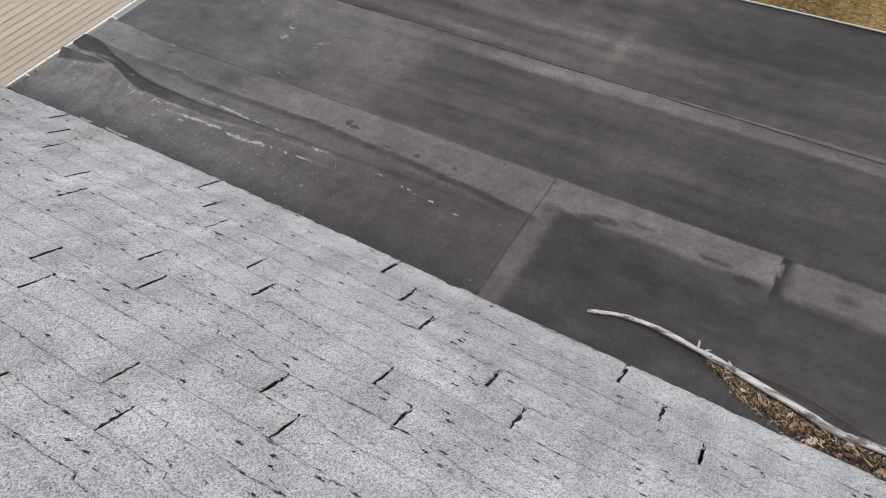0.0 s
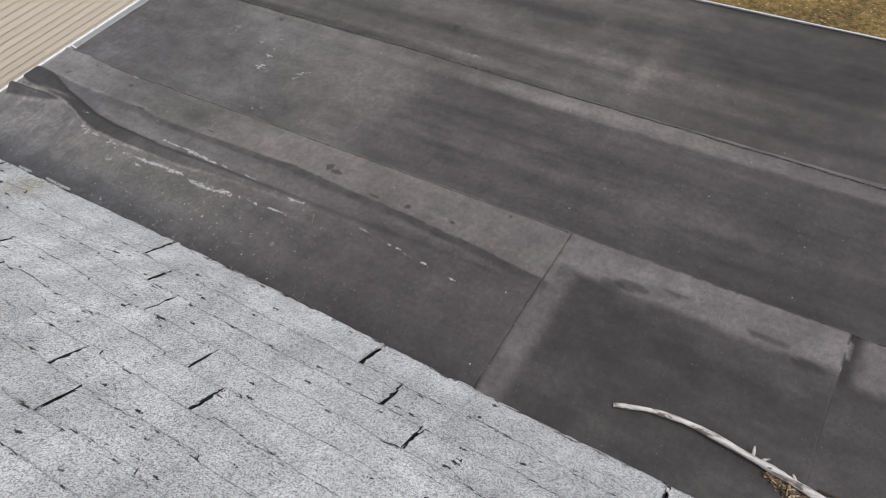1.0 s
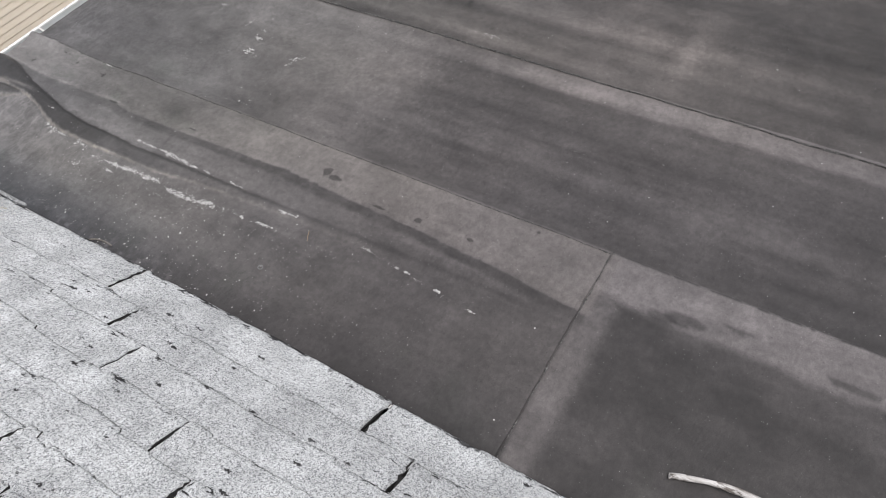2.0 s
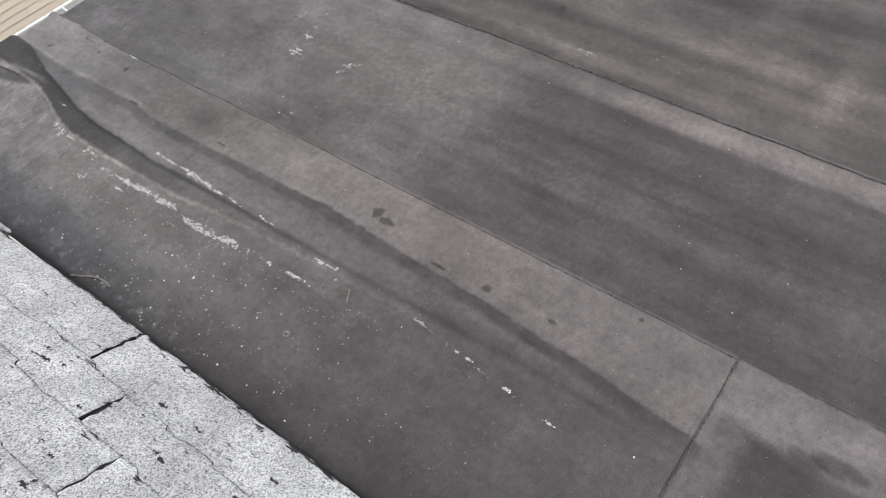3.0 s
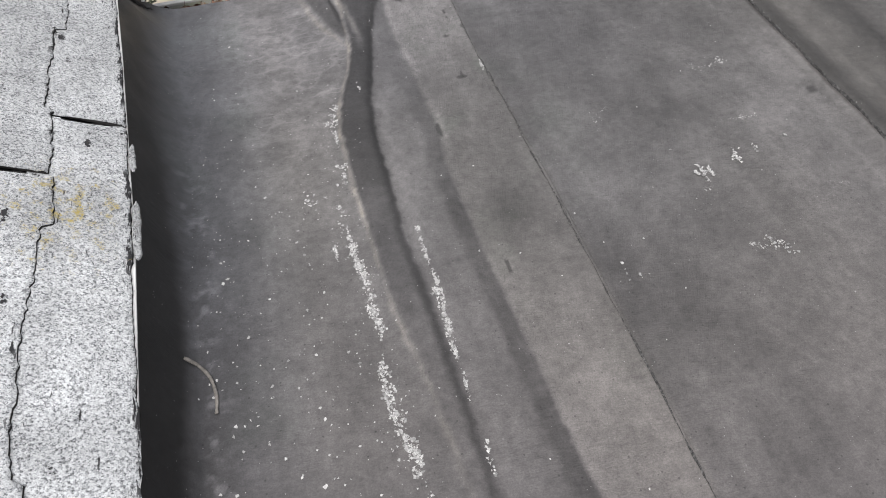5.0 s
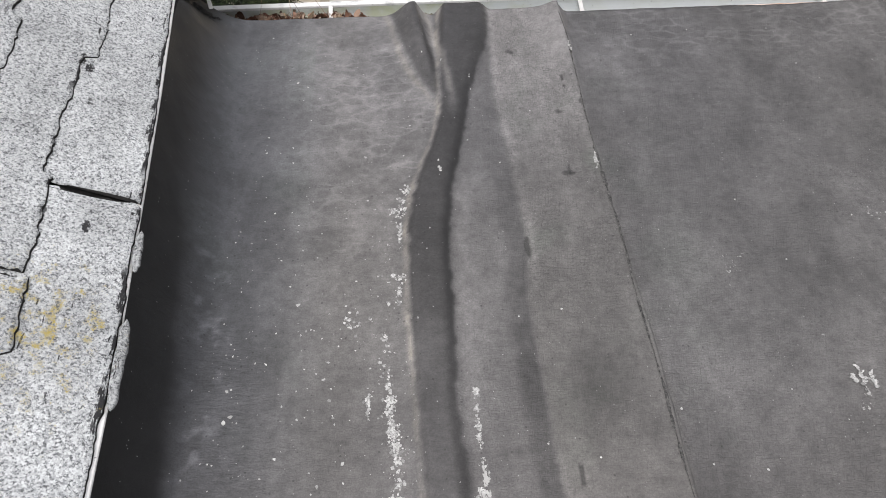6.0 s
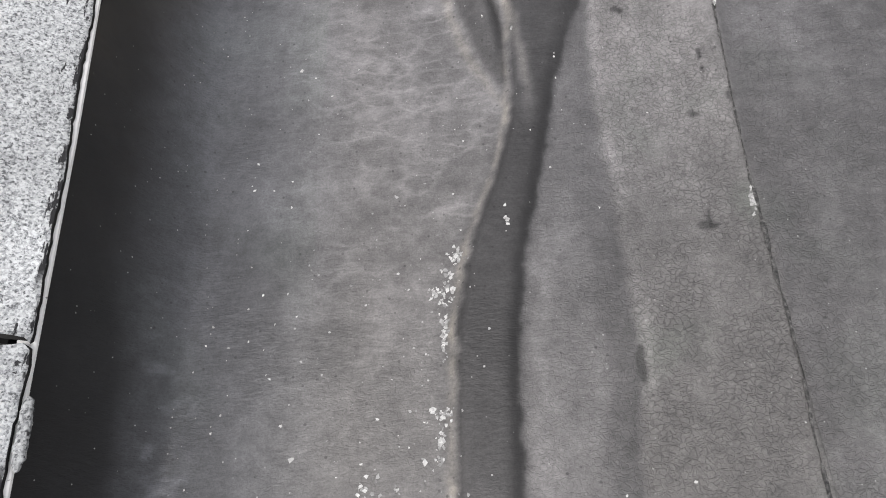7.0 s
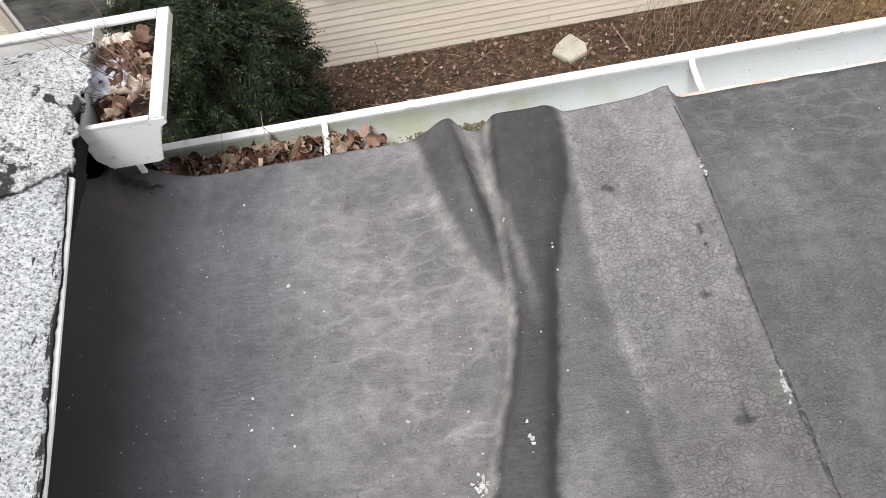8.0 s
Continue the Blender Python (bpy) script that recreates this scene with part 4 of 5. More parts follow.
part("underlay", mesh_of("underlay", vs + [(a, b, c - 0.03) for a, b, c in vs],
     [(0, 1, 2, 3, 4), (9, 8, 7, 6, 5)] + [(i, i + 5, (i + 1) % 5 + 5, (i + 1) % 5) for i in range(5)], FELT), corner, "black roofing felt")
# block added to close the view through the dark gap by the gutter box
structure("wall_main_corner", "black block at the house corner, closing the gap under the gutter box", "wall", box_data("wall", (-0.3, 0.055, GROUND), (-0.05, 0.185, 0.085), BLACK))
structure("wall_main_gable", "pale painted wall under the corner gutter", "wall", box_data("wall", (-6.295, -0.1, GROUND), (-0.31, 0.1, 0.15), WALLPAINT))

# the slope that nobody sees, closing the roof
zr = 0.25 + PITCH * 3.15
vs = [(-3.185, -3.05, zr), (-3.185, -7.6, zr), (-6.6, -7.6, 0.24), (-6.6, 0.2, 0.24), (-3.185, 0.2, 0.235)]
part("back_slope", mesh_of("back_slope", vs + [(a, b, c - 0.04) for a, b, c in vs], [(0, 3, 2, 1), (0, 4, 3), (5, 6, 7, 8), (5, 8, 9), (1, 2, 7, 6), (2, 3, 8, 7), (3, 4, 9, 8)], SHINGLE), corner, "plain grey back slope")
structure("wall_main_attic", "pale painted gable closing the attic", "wall", mesh_of("wall", [(-6.3, -7.45, 0.152), (-0.31, -7.45, 0.152), (-3.185, -7.45, zr - 0.08), (-6.3, -7.35, 0.152), (-0.31, -7.35, 0.152), (-3.185, -7.35, zr - 0.08)],
          [(0, 1, 2), (5, 4, 3), (0, 3, 4, 1), (1, 4, 5, 2), (2, 5, 3, 0)], WALLPAINT))

# white drip edge under the first course
drip = structure("drip_edge", "white metal drip edge under the shingle eave", "trim")


def drip_at(y):
    return lambda a, b: (eave_x(y) + a, y, slope_z(eave_x(y), y) + b)


part("edge_metal", extrude("edge_metal", [(-0.014, 0.0068), (0.002, -0.0022), (0.003, -0.0036), (0.003, -0.0075), (0.002, -0.0075), (0.0018, -0.0046), (-0.014, 0.0048)],
     [drip_at(y) for y in (-7.6, -4.0, -2.0, -1.0, -0.4, -0.035)], TRIM), drip)
# the eave board takes the same near black in place of its shade
structure("eave_fascia", "eave board behind the drip edge, blackened for the eave's shade", "fascia", extrude("eave_fascia", [(-0.085, 0.02), (-0.012, -0.012), (-0.012, -0.05), (-0.085, -0.05)],
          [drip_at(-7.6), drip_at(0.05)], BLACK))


# ---- loose bits of shingle at the eave ----
def flake_bit(y, length, wide, seed):
    """A torn, thick strip with a crumbling outline, lying over the drip edge."""
    k, m = 40, 8
    V, U = np.meshgrid(np.linspace(-1, 1, k), np.linspace(-1, 1, m))
    taper = np.sqrt(np.clip(1 - np.abs(V) ** 5, 0.02, 1))
    X = U * wide / 2 * taper * (0.8 + 0.5 * fbm(V * 6 + 3, np.sign(U) * 2 + 5, seed, 4)) + 0.004 * (fbm(V * 3, V * 0 + 2, seed + 5, 3) - 0.5)
    Y = V * length / 2 + 0.004 * (fbm(U * 5 + 2, V * 9, seed + 1, 3) - 0.5)
    Z = 0.0045 * (1 - U ** 4) + 0.004 * (fbm(X * 90, Y * 90, seed + 2, 4) - 0.5) + 0.003 * np.abs(V) ** 3
    top = np.stack([X, Y, Z], -1).reshape(-1, 3)
    low = top.copy()
    low[:, 2] = -0.002 + 0.003 * np.abs(V.reshape(-1)) ** 3
    idx = np.arange(k * m).reshape(m, k)
    q = np.stack([idx[:-1, :-1], idx[:-1, 1:], idx[1:, 1:], idx[1:, :-1]], -1).reshape(-1, 4)
    ring = list(idx[0, :]) + list(idx[1:, -1]) + list(idx[-1, -2::-1]) + list(idx[-2:0:-1, 0])
    faces = q[:, ::-1].tolist() + (q + k * m).tolist()
    faces += [(int(ring[i]), int(ring[(i + 1) % len(ring)]), int(ring[(i + 1) % len(ring)]) + k * m, int(ring[i]) + k * m) for i in range(len(ring))]
    me = mesh_of("shingle_scrap", np.concatenate([top, low]), faces, SCRAP)
    ob = tagged(new("shingle_scrap", me), "curled scrap of grey shingle hanging over the eave", "shingle scrap", "scraps at the eave")
    x = eave_x(y) + 0.0095
    ob.matrix_world = pose(x, y, slope_z(x, y) + 0.009, 0, math.degrees(math.atan(PITCH)), 1.1)


flake_bit(-0.775, 0.08, 0.013, 1)
flake_bit(-0.985, 0.15, 0.016, 2)


# ---- gutters ----
def gutter_profile(wide, deep):
    """From the back edge over the bottom to the rolled front lip; a: outwards, b: up."""
    bowl = [(wide * (0.2 + 0.68 * math.sin(a)), -deep * (0.1 + 0.9 * math.cos(a))) for a in (radians(6 * i) for i in range(16))]
    return [(0.0, 0.0), (0.0, -deep)] + bowl + [(wide * 0.88, -0.002), (wide, -0.002), (wide, -0.014), (wide * 0.975, -0.014)]


gutter = tagged(new("rain_gutter"), "white metal rain gutter, stained inside, along the flat roof edge", "gutter")
GY, GZ = 0.092, -0.03
prof = thick(gutter_profile(0.13, 0.095), 0.0022)
part("trough", extrude("trough", prof, [lambda a, b, x=x: (x, GY + a, GZ + b) for x in (-0.06, 0.6, 1.4, 2.2, 2.86)], INNER), gutter)
part("front_lip", box_data("front_lip", (-0.061, GY + 0.113, GZ - 0.005), (2.861, GY + 0.131, GZ + 0.0035), SMUDGED, 0.002), gutter, "white painted rolled lip")
for x in (-0.06, 2.86):
    part("end_cap", extrude("end_cap", gutter_profile(0.13, 0.095)[:20], [lambda a, b, x=x: (x - 0.001, GY + a, GZ + b), lambda a, b, x=x: (x + 0.001, GY + a, GZ + b)], WHITE), gutter)
for x in (0.275, 0.965, 1.65, 2.34):
    part("hanger", extrude("hanger", thick([(0.0, -0.004), (0.02, -0.008), (0.06, -0.011), (0.1, -0.007), (0.122, 0.004)], 0.003),
         [lambda a, b, x=x: (x - 0.0055, GY + a, GZ + b), lambda a, b, x=x: (x + 0.0055, GY + a, GZ + b)], WHITE), gutter, "white strap across the trough")

box = tagged(new("corner_gutter"), "white gutter corner box packed with dead leaves at the eave", "gutter")
BZ = 0.209
W2, D2 = 0.125, 0.095
p2 = [(0.0, 0.0), (0.0, -D2), (W2 * 0.6, -D2), (W2 * 0.66, -D2 * 0.95), (W2 * 0.69, -D2 * 0.88), (W2 * 0.75, -D2 * 0.68), (W2 * 0.81, -D2 * 0.45), (W2 * 0.85, -0.026),
      (W2 * 0.9, -0.002), (W2, -0.002), (W2, -0.014), (W2 * 0.975, -0.014)]
part("return_trough", extrude("return_trough", thick(p2, 0.0024), [lambda a, b, y=y: (-0.048 + a, y, BZ + b) for y in (0.066, 0.298)], WHITE), box)
part("long_trough", extrude("long_trough", thick(p2, 0.0024), [lambda a, b, x=x: (x, 0.176 + a, BZ + b) for x in (-0.048, -3.2)], WHITE), box)
part("end_cap", extrude("end_cap", [(-0.012, 0.0), (-0.012, -0.07), (0.004, -D2), (W2 * 0.62, -D2 * 1.01), (W2 * 0.69, -D2 * 0.97), (W2 * 0.71, -D2 * 0.88), (W2 * 0.86, -0.03), (W2 * 0.91, -0.018), (W2, -0.013), (W2, -0.002)], [lambda a, b: (-0.045 + a, 0.062, BZ + b), lambda a, b: (-0.045 + a, 0.0655, BZ + b)], SMUDGED), box, "smudged white end plate")
part("rim", box_data("rim", (0.058, 0.064, BZ - 0.004), (0.078, 0.3015, BZ + 0.003), SMUDGED, 0.002), box)
part("rim", box_data("rim", (-3.2, 0.284, BZ - 0.004), (0.0575, 0.302, BZ + 0.003), SMUDGED, 0.002), box)
part("rim", box_data("rim", (-0.05, 0.0615, BZ - 0.004), (0.0575, 0.07, BZ + 0.003), WHITE, 0.0015), box)
part("bracket", box_data("bracket", (-0.014, 0.074, 0.075), (-0.004, 0.08, 0.115), WHITE, 0.002), box, "white bent metal tab")


# ---- leaves, litter ----
def leaf_shape(rnd, size):
    """A curled lobed leaf: points about its own origin, and faces."""
    n = 8
    curl, twist = rnd.choice((-1, 1)) * rnd.uniform(0.6, 3.4), rnd.uniform(-1.2, 1.2)
    cup, lobes, slim = rnd.uniform(-0.9, 0.9), rnd.uniform(0.0, 0.32), rnd.uniform(0.2, 0.34)
    pts = []
    for i in range(n + 1):
        t = i / n
        w = size * slim * (math.sin(math.pi * (0.04 + 0.93 * t)) ** 0.8) * (1 + (lobes if i % 2 else -lobes)) * rnd.uniform(0.88, 1.1)
        a = curl * (t - 0.5)
        r = size / abs(curl)
        cx, cz = r * math.sin(a), r * (1 - math.cos(a))
        side = twist * w * (t - 0.5)
        pts += [(cx, -w, cz + abs(cup) * w + side), (cx, 0, cz), (cx, w, cz + cup * w - side)]
    faces = []
    for i in range(n):
        for j in (0, 1):
            p = 3 * i + j
            faces.append((p, p + 1, p + 4, p + 3))
    return pts, faces


def scatter(name, count, place, size, material, shape, seed, tilt=60):
    rnd = random.Random(seed)
    V, F = [], []
    for _ in range(count):
        spot = place(rnd)
        if spot is None:
            continue
        pts, faces = shape(rnd, rnd.uniform(*size))
        m = pose(*spot, rnd.uniform(-tilt, tilt), rnd.uniform(-tilt, tilt), rnd.uniform(0, 360))
        base = len(V)
        V += [m @ Vector(p) for p in pts]
        F += [tuple(base + i for i in f) for f in faces]
    return mesh_of(name, V, F, material, shape is leaf_shape)


def sliver(rnd, size):
    w = size * rnd.uniform(0.04, 0.12)
    b = size * rnd.uniform(-0.12, 0.12)
    return [(-size / 2, -w, 0), (0, -w, b), (size / 2, -w * 0.4, 0), (size / 2, w * 0.4, 0.001), (0, w, b + 0.001), (-size / 2, w, 0.001)], [(0, 1, 4, 5), (1, 2, 3, 4)]


def chip(rnd, size):
    n = rnd.randint(4, 7)
    pts = [(math.cos(2 * math.pi * i / n) * size / 2 * rnd.uniform(0.3, 1.2), math.sin(2 * math.pi * i / n) * size / 2 * rnd.uniform(0.25, 1.0), 0) for i in range(n)]
    low = [(x, y, -0.0015) for x, y, z in pts]
    return pts + low, [tuple(range(n))] + [(i, i + n, (i + 1) % n + n, (i + 1) % n) for i in range(n)]


def stuff(name, data, label, category):
    return tagged(new(name, data), label, category, kind="stuff")


stuff("gutter_leaves", scatter("gutter_leaves", 1150, lambda r: (r.uniform(-0.05, 0.27) + 0.12 * max(0, r.gauss(0, 0.5)), r.uniform(0.105, 0.185), r.uniform(-0.09, -0.035)),
      (0.014, 0.045), DRY_LEAF, leaf_shape, 11, 75), "brown dead leaves lying in the white gutter", "dead leaves")
stuff("gutter_needles", scatter("gutter_needles", 70, lambda r: (r.uniform(-0.05, 0.3) + 0.1 * max(0, r.gauss(0, 0.5)), r.uniform(0.1, 0.19), r.uniform(-0.06, -0.028)),
      (0.01, 0.05), CHIPS, sliver, 16, 45), "tan needles and stalks among the gutter leaves", "needles")
stuff("gutter_moss", scatter("gutter_moss", 3600, lambda r: (min(0.68, max(0.38, r.gauss(0.55, 0.065))), r.uniform(0.086, 0.124), r.uniform(-0.045, -0.002)),
      (0.004, 0.012), MOSS, chip, 12), "brownish green moss under the membrane edge in the gutter", "moss")
stuff("corner_grit", scatter("corner_grit", 150, lambda r: (lambda x: (x, 0.06 - abs(r.gauss(0, 0.008)), float(lie(x, 0.055)) + r.uniform(0.004, 0.012)))(r.triangular(-0.045, 0.02, -0.03)),
      (0.003, 0.01), CUT, chip, 17, 60), "dark crumbs of bark and grit under the gutter end plate", "grit")
stuff("corner_leaves", scatter("corner_leaves", 420, lambda r: (r.uniform(-0.035, 0.034), r.uniform(0.095, 0.26), r.uniform(0.145, 0.187)),
      (0.018, 0.055), DRY_LEAF, leaf_shape, 13, 75), "curled brown leaves filling the gutter corner box", "dead leaves")


def stalks(name, count, place, length, lean, seed, radius=0.0009, label="", category="dry stems", material=STRAW):
    rnd = random.Random(seed)
    V, F = [], []
    for _ in range(count):
        p = Vector(place(rnd))
        l = rnd.uniform(*length)
        d = Vector(lean(rnd)).normalized()
        side = d.cross(Vector((0.3, 0.5, 0.8))).normalized()
        up = d.cross(side)
        bend = Vector((rnd.uniform(-1, 1), rnd.uniform(-1, 1), -0.4)) * l * 0.18
        base = len(V)
        for i in range(5):
            t = i / 4
            q = p + d * (l * t) + bend * t * t
            r = radius * (1 - 0.6 * t)
            V += [q + side * r, q - side * r * 0.5 + up * r, q - side * r * 0.5 - up * r]
        for i in range(4):
            for k in range(3):
                j = (k + 1) % 3
                F.append((base + 3 * i + k, base + 3 * i + j, base + 3 * i + 3 + j, base + 3 * i + 3 + k))
    return stuff(name, mesh_of(name, V, F, material), label, category)


stalks("corner_stems", 36, lambda r: (r.uniform(-0.02, 0.045), r.uniform(0.11, 0.26), 0.175), (0.05, 0.2),
       lambda r: (r.uniform(-1.2, -0.2), r.uniform(-0.2, 0.7), r.uniform(0.2, 0.9)), 14, 0.0007, "thin dry weed stems growing from the gutter box", material=BROWN_STEM)
stalks("gutter_stems", 5, lambda r: (r.uniform(0.0, 0.3), r.uniform(0.12, 0.18), -0.05), (0.06, 0.11),
       lambda r: (r.uniform(-0.5, 0.4), r.uniform(-0.2, 0.4), 0.8), 15, 0.0009, "thin dry stems standing in the gutter", material=BROWN_STEM)


def big_leaf(seed, size):
    """One dead leaf with a lobed outline, a folded midrib and a curl."""
    rnd = random.Random(seed)
    n, m = 14, 6
    curl, cup, lobe = rnd.choice((-1, 1)) * rnd.uniform(0.8, 3.0), rnd.uniform(0.2, 0.9), rnd.uniform(0.12, 0.3)
    V, F = [], []
    for i in range(n + 1):
        t = i / n
        w = size * 0.3 * math.sin(math.pi * (0.03 + 0.95 * t)) ** 0.75 * (1 + lobe * math.sin(t * 19 + seed))
        a, r = curl * (t - 0.5), size / abs(curl)
        for j in range(m + 1):
            u = 2 * j / m - 1
            lift = cup * w * u * u + 0.12 * w * math.sin(9 * t + 3 * u + seed)
            V.append((r * math.sin(a), w * u, r * (1 - math.cos(a)) + lift))
    for i in range(n):
        for j in range(m):
            p = i * (m + 1) + j
            F.append((p, p + 1, p + m + 2, p + m + 1))
    base = len(V)
    V += [(x, y, z - 0.0006) for x, y, z in V]
    F += [tuple(base + q for q in reversed(f)) for f in F]
    ring = [j for j in range(m + 1)] + [i * (m + 1) + m for i in range(1, n + 1)] + [n * (m + 1) + j for j in range(m - 1, -1, -1)] + [i * (m + 1) for i in range(n - 1, 0, -1)]
    F += [(ring[(i + 1) % len(ring)], ring[i], base + ring[i], base + ring[(i + 1) % len(ring)]) for i in range(len(ring))]
    return mesh_of("dead_leaf", V, F, BIG_LEAF, True)


rnd = random.Random(41)
shapes = [big_leaf(50 + k, 0.05) for k in range(6)]
for k in range(13):
    ob = tagged(new("dead_leaf", shapes[k % 6]), "curled brown oak leaf lying in the gutter box", "dead leaf", "leaves in the gutter box")
    ob.matrix_world = pose(rnd.uniform(0.012, 0.035) if 4 < k < 9 else rnd.uniform(-0.03, 0.035), 0.1 + 0.013 * k, rnd.uniform(0.183, 0.192), rnd.uniform(-50, 50), rnd.uniform(-40, 40), rnd.uniform(0, 360)) @ Matrix.Scale(rnd.uniform(0.7, 1.25), 4)
for k in range(12):
    ob = tagged(new("dead_leaf", shapes[(k + 2) % 6]), "curled brown leaf on the heap in the roof gutter", "dead leaf", "leaves in the roof gutter")
    ob.matrix_world = pose(-0.03 + 0.03 * k + rnd.uniform(-0.012, 0.012), rnd.uniform(0.12, 0.175), rnd.uniform(-0.042, -0.03), rnd.uniform(-60, 60), rnd.uniform(-40, 40), rnd.uniform(0, 360)) @ Matrix.Scale(rnd.uniform(0.5, 0.95), 4)


def crumpled(name, size, seed, material):
    """A creased scrap of film with a torn outline."""
    k = 14
    U, V = np.meshgrid(np.linspace(-1, 1, k), np.linspace(-1, 1, k))
    r = 0.75 + 0.5 * fbm(U * 2 + 7, V * 2 + 3, seed, 3)
    X, Y = U * size[0] / 2 * r, V * size[1] / 2 * r
    Z = 0.035 * np.abs(fbm(U * 1.6, V * 1.6, seed + 1, 4) - 0.5) + 0.008 * (fbm(U * 6, V * 6, seed + 2, 2) - 0.5)
    idx = np.arange(k * k).reshape(k, k)
    q = np.stack([idx[:-1, :-1], idx[:-1, 1:], idx[1:, 1:], idx[1:, :-1]], -1).reshape(-1, 4).tolist()
    return mesh_of(name, np.stack([X, Y, Z], -1).reshape(-1, 3), q, material)


scrap = tagged(new("plastic_scrap", crumpled("plastic_scrap", (0.08, 0.066), 19, PAPER)), "crumpled whitish plastic scrap among the leaves", "plastic scrap")
scrap.matrix_world = pose(-0.024, 0.182, 0.19, 4, 6, 30)
card = tagged(new("dry_leaf", crumpled("dry_leaf", (0.06, 0.034), 27, make_plain("pale_dry_leaf", (0.46, 0.42, 0.36), (0.6, 0.56, 0.49), 40.0))), "large pale curled dry leaf in the gutter box", "dead leaf")
card.matrix_world = pose(-0.015, 0.262, 0.186, 10, 6, 12)


# ---- things lying on the flat roof ----
def roof_point(x, y, lift=0.0):
    return (x, y, float(lie(x, y)) + lift)


branch = tagged(new("fallen_branch"), "long bleached bare branch lying across the flat roof", "branch")
line = smooth_line([roof_point(0.245, -3.435, 0.012), roof_point(0.275, -3.56, 0.03), roof_point(0.283, -3.7, 0.034), roof_point(0.262, -3.9, 0.03), roof_point(0.243, -4.03, 0.028),
                    roof_point(0.203, -4.25, 0.026), roof_point(0.168, -4.42, 0.026), roof_point(0.172, -4.6, 0.03), roof_point(0.16, -5.1, 0.03)], 70)
part("stem", tube("stem", line, [0.0075 + 0.0075 * min(1, i / 45) + 0.0013 * math.sin(i * 0.7) for i in range(70)], WOOD, 10, 0.16, 3), branch)
for y, dx, dy, l, r in ((-3.89, 0.07, 0.01, 0.04, 0.0065), (-3.9, 0.05, -0.055, 0.035, 0.006), (-4.02, 0.035, 0.03, 0.03, 0.006), (-3.45, -0.02, 0.012, 0.025, 0.004)):
    near = min(line, key=lambda q: abs(q.y - y))
    tip = near + Vector((dx, dy, 0.012)).normalized() * l
    part("stub", tube("stub", [near, (near + tip) / 2 + Vector((0, 0, 0.004)), tip], [r, r * 0.9, r * 0.55], WOOD, 7, 0.3, int(-y * 100)), branch)
twig_line = smooth_line([roof_point(0.262, -4.08, 0.02), roof_point(0.262, -4.2, 0.03), roof_point(0.225, -4.4, 0.03), roof_point(0.195, -4.55, 0.02)], 16)
part("side_twig", tube("side_twig", twig_line, [0.004 - 0.00012 * i for i in range(16)], BARK, 6, 0.2, 4), branch)

TWIG = ((0.04, -1.197), (0.063, -1.212), (0.082, -1.245), (0.09, -1.285), (0.088, -1.325))
twig = tagged(new("small_twig", tube("small_twig", smooth_line([roof_point(TWIG[0][0], TWIG[0][1], 0.01)] + [roof_point(x, y, 0.01) for x, y in TWIG[1:]], 20),
              [0.0034 + 0.0005 * math.sin(i) for i in range(20)], make_plain("grey_twig_bark", (0.08, 0.075, 0.068), (0.24, 0.225, 0.205), 90.0), 7, 0.2, 6)),
              "small curved grey twig on the membrane near the eave", "twig")


straw = tagged(new("straw", tube("straw", [roof_point(0.495, -1.963, 0.008), roof_point(0.474, -1.973, 0.009), roof_point(0.454, -1.986, 0.008)], [0.0011, 0.001, 0.0008], STRAW, 5, 0.1, 8)),
               "thin dry straw lying on the black membrane", "straw")
hexagon = [Vector(roof_point(0.276 + 0.01 * math.cos(a * math.pi / 3), -1.908 + 0.01 * math.sin(a * math.pi / 3), 0.0085)) for a in range(7)]
ring = tagged(new("plastic_ring", tube("plastic_ring", hexagon, [0.0011] * 7, make_plain("dull_clear_plastic", (0.16, 0.165, 0.17), (0.26, 0.265, 0.27), 60.0, 0.4), 6, 0.05, 9)), "small pale six-sided plastic ring on the membrane", "plastic ring")


def in_pile(r):
    y = r.uniform(-5.4, -3.93)
    w = along(y, (-5.4, -4.6, -4.3, -4.1, -3.97, -3.93), (0.05, 0.05, 0.06, 0.13, 0.222, 0.242))
    e = along(y, (-5.4, -4.6, -4.3, -4.05, -3.93), (0.17, 0.185, 0.21, 0.245, 0.25))
    x = r.uniform(float(w), float(e))
    mid = 1 - abs((x - (w + e) / 2) / ((e - w) / 2 + 1e-6))
    return roof_point(x, y, r.uniform(0.0, 0.004 + 0.022 * float(mid)))


stuff("debris_pile", scatter("debris_pile", 7000, in_pile, (0.01, 0.036), CHIPS, sliver, 21, 35), "tan heap of needles, bark and leaf scraps beside the branch", "debris")
stuff("debris_leaves", scatter("debris_leaves", 180, in_pile, (0.02, 0.045), DRY_LEAF, leaf_shape, 22, 40), "broken brown leaves in the heap by the branch", "dead leaves")


def on_roof(r):
    u = r.random()
    if u < 0.38:
        y = r.uniform(-2.1, -0.5)
        x = r.gauss(0.41, 0.03) if r.random() < 0.5 else r.uniform(0.1, 0.45)
    elif u < 0.66:
        x, y = r.uniform(0.08, 0.5), r.uniform(-2.6, 0.03)
    else:
        x, y = r.uniform(0.3, 2.7), r.uniform(-4.8, 0.0)
    return roof_point(x, y, 0.0062 if x < 0.9 else 0.0022)


stuff("paint_flakes", scatter("paint_flakes", 1000, on_roof, (0.0016, 0.0058), FLAKE, chip, 23, 6), "tiny white paint flakes strewn on the membrane", "paint flakes")


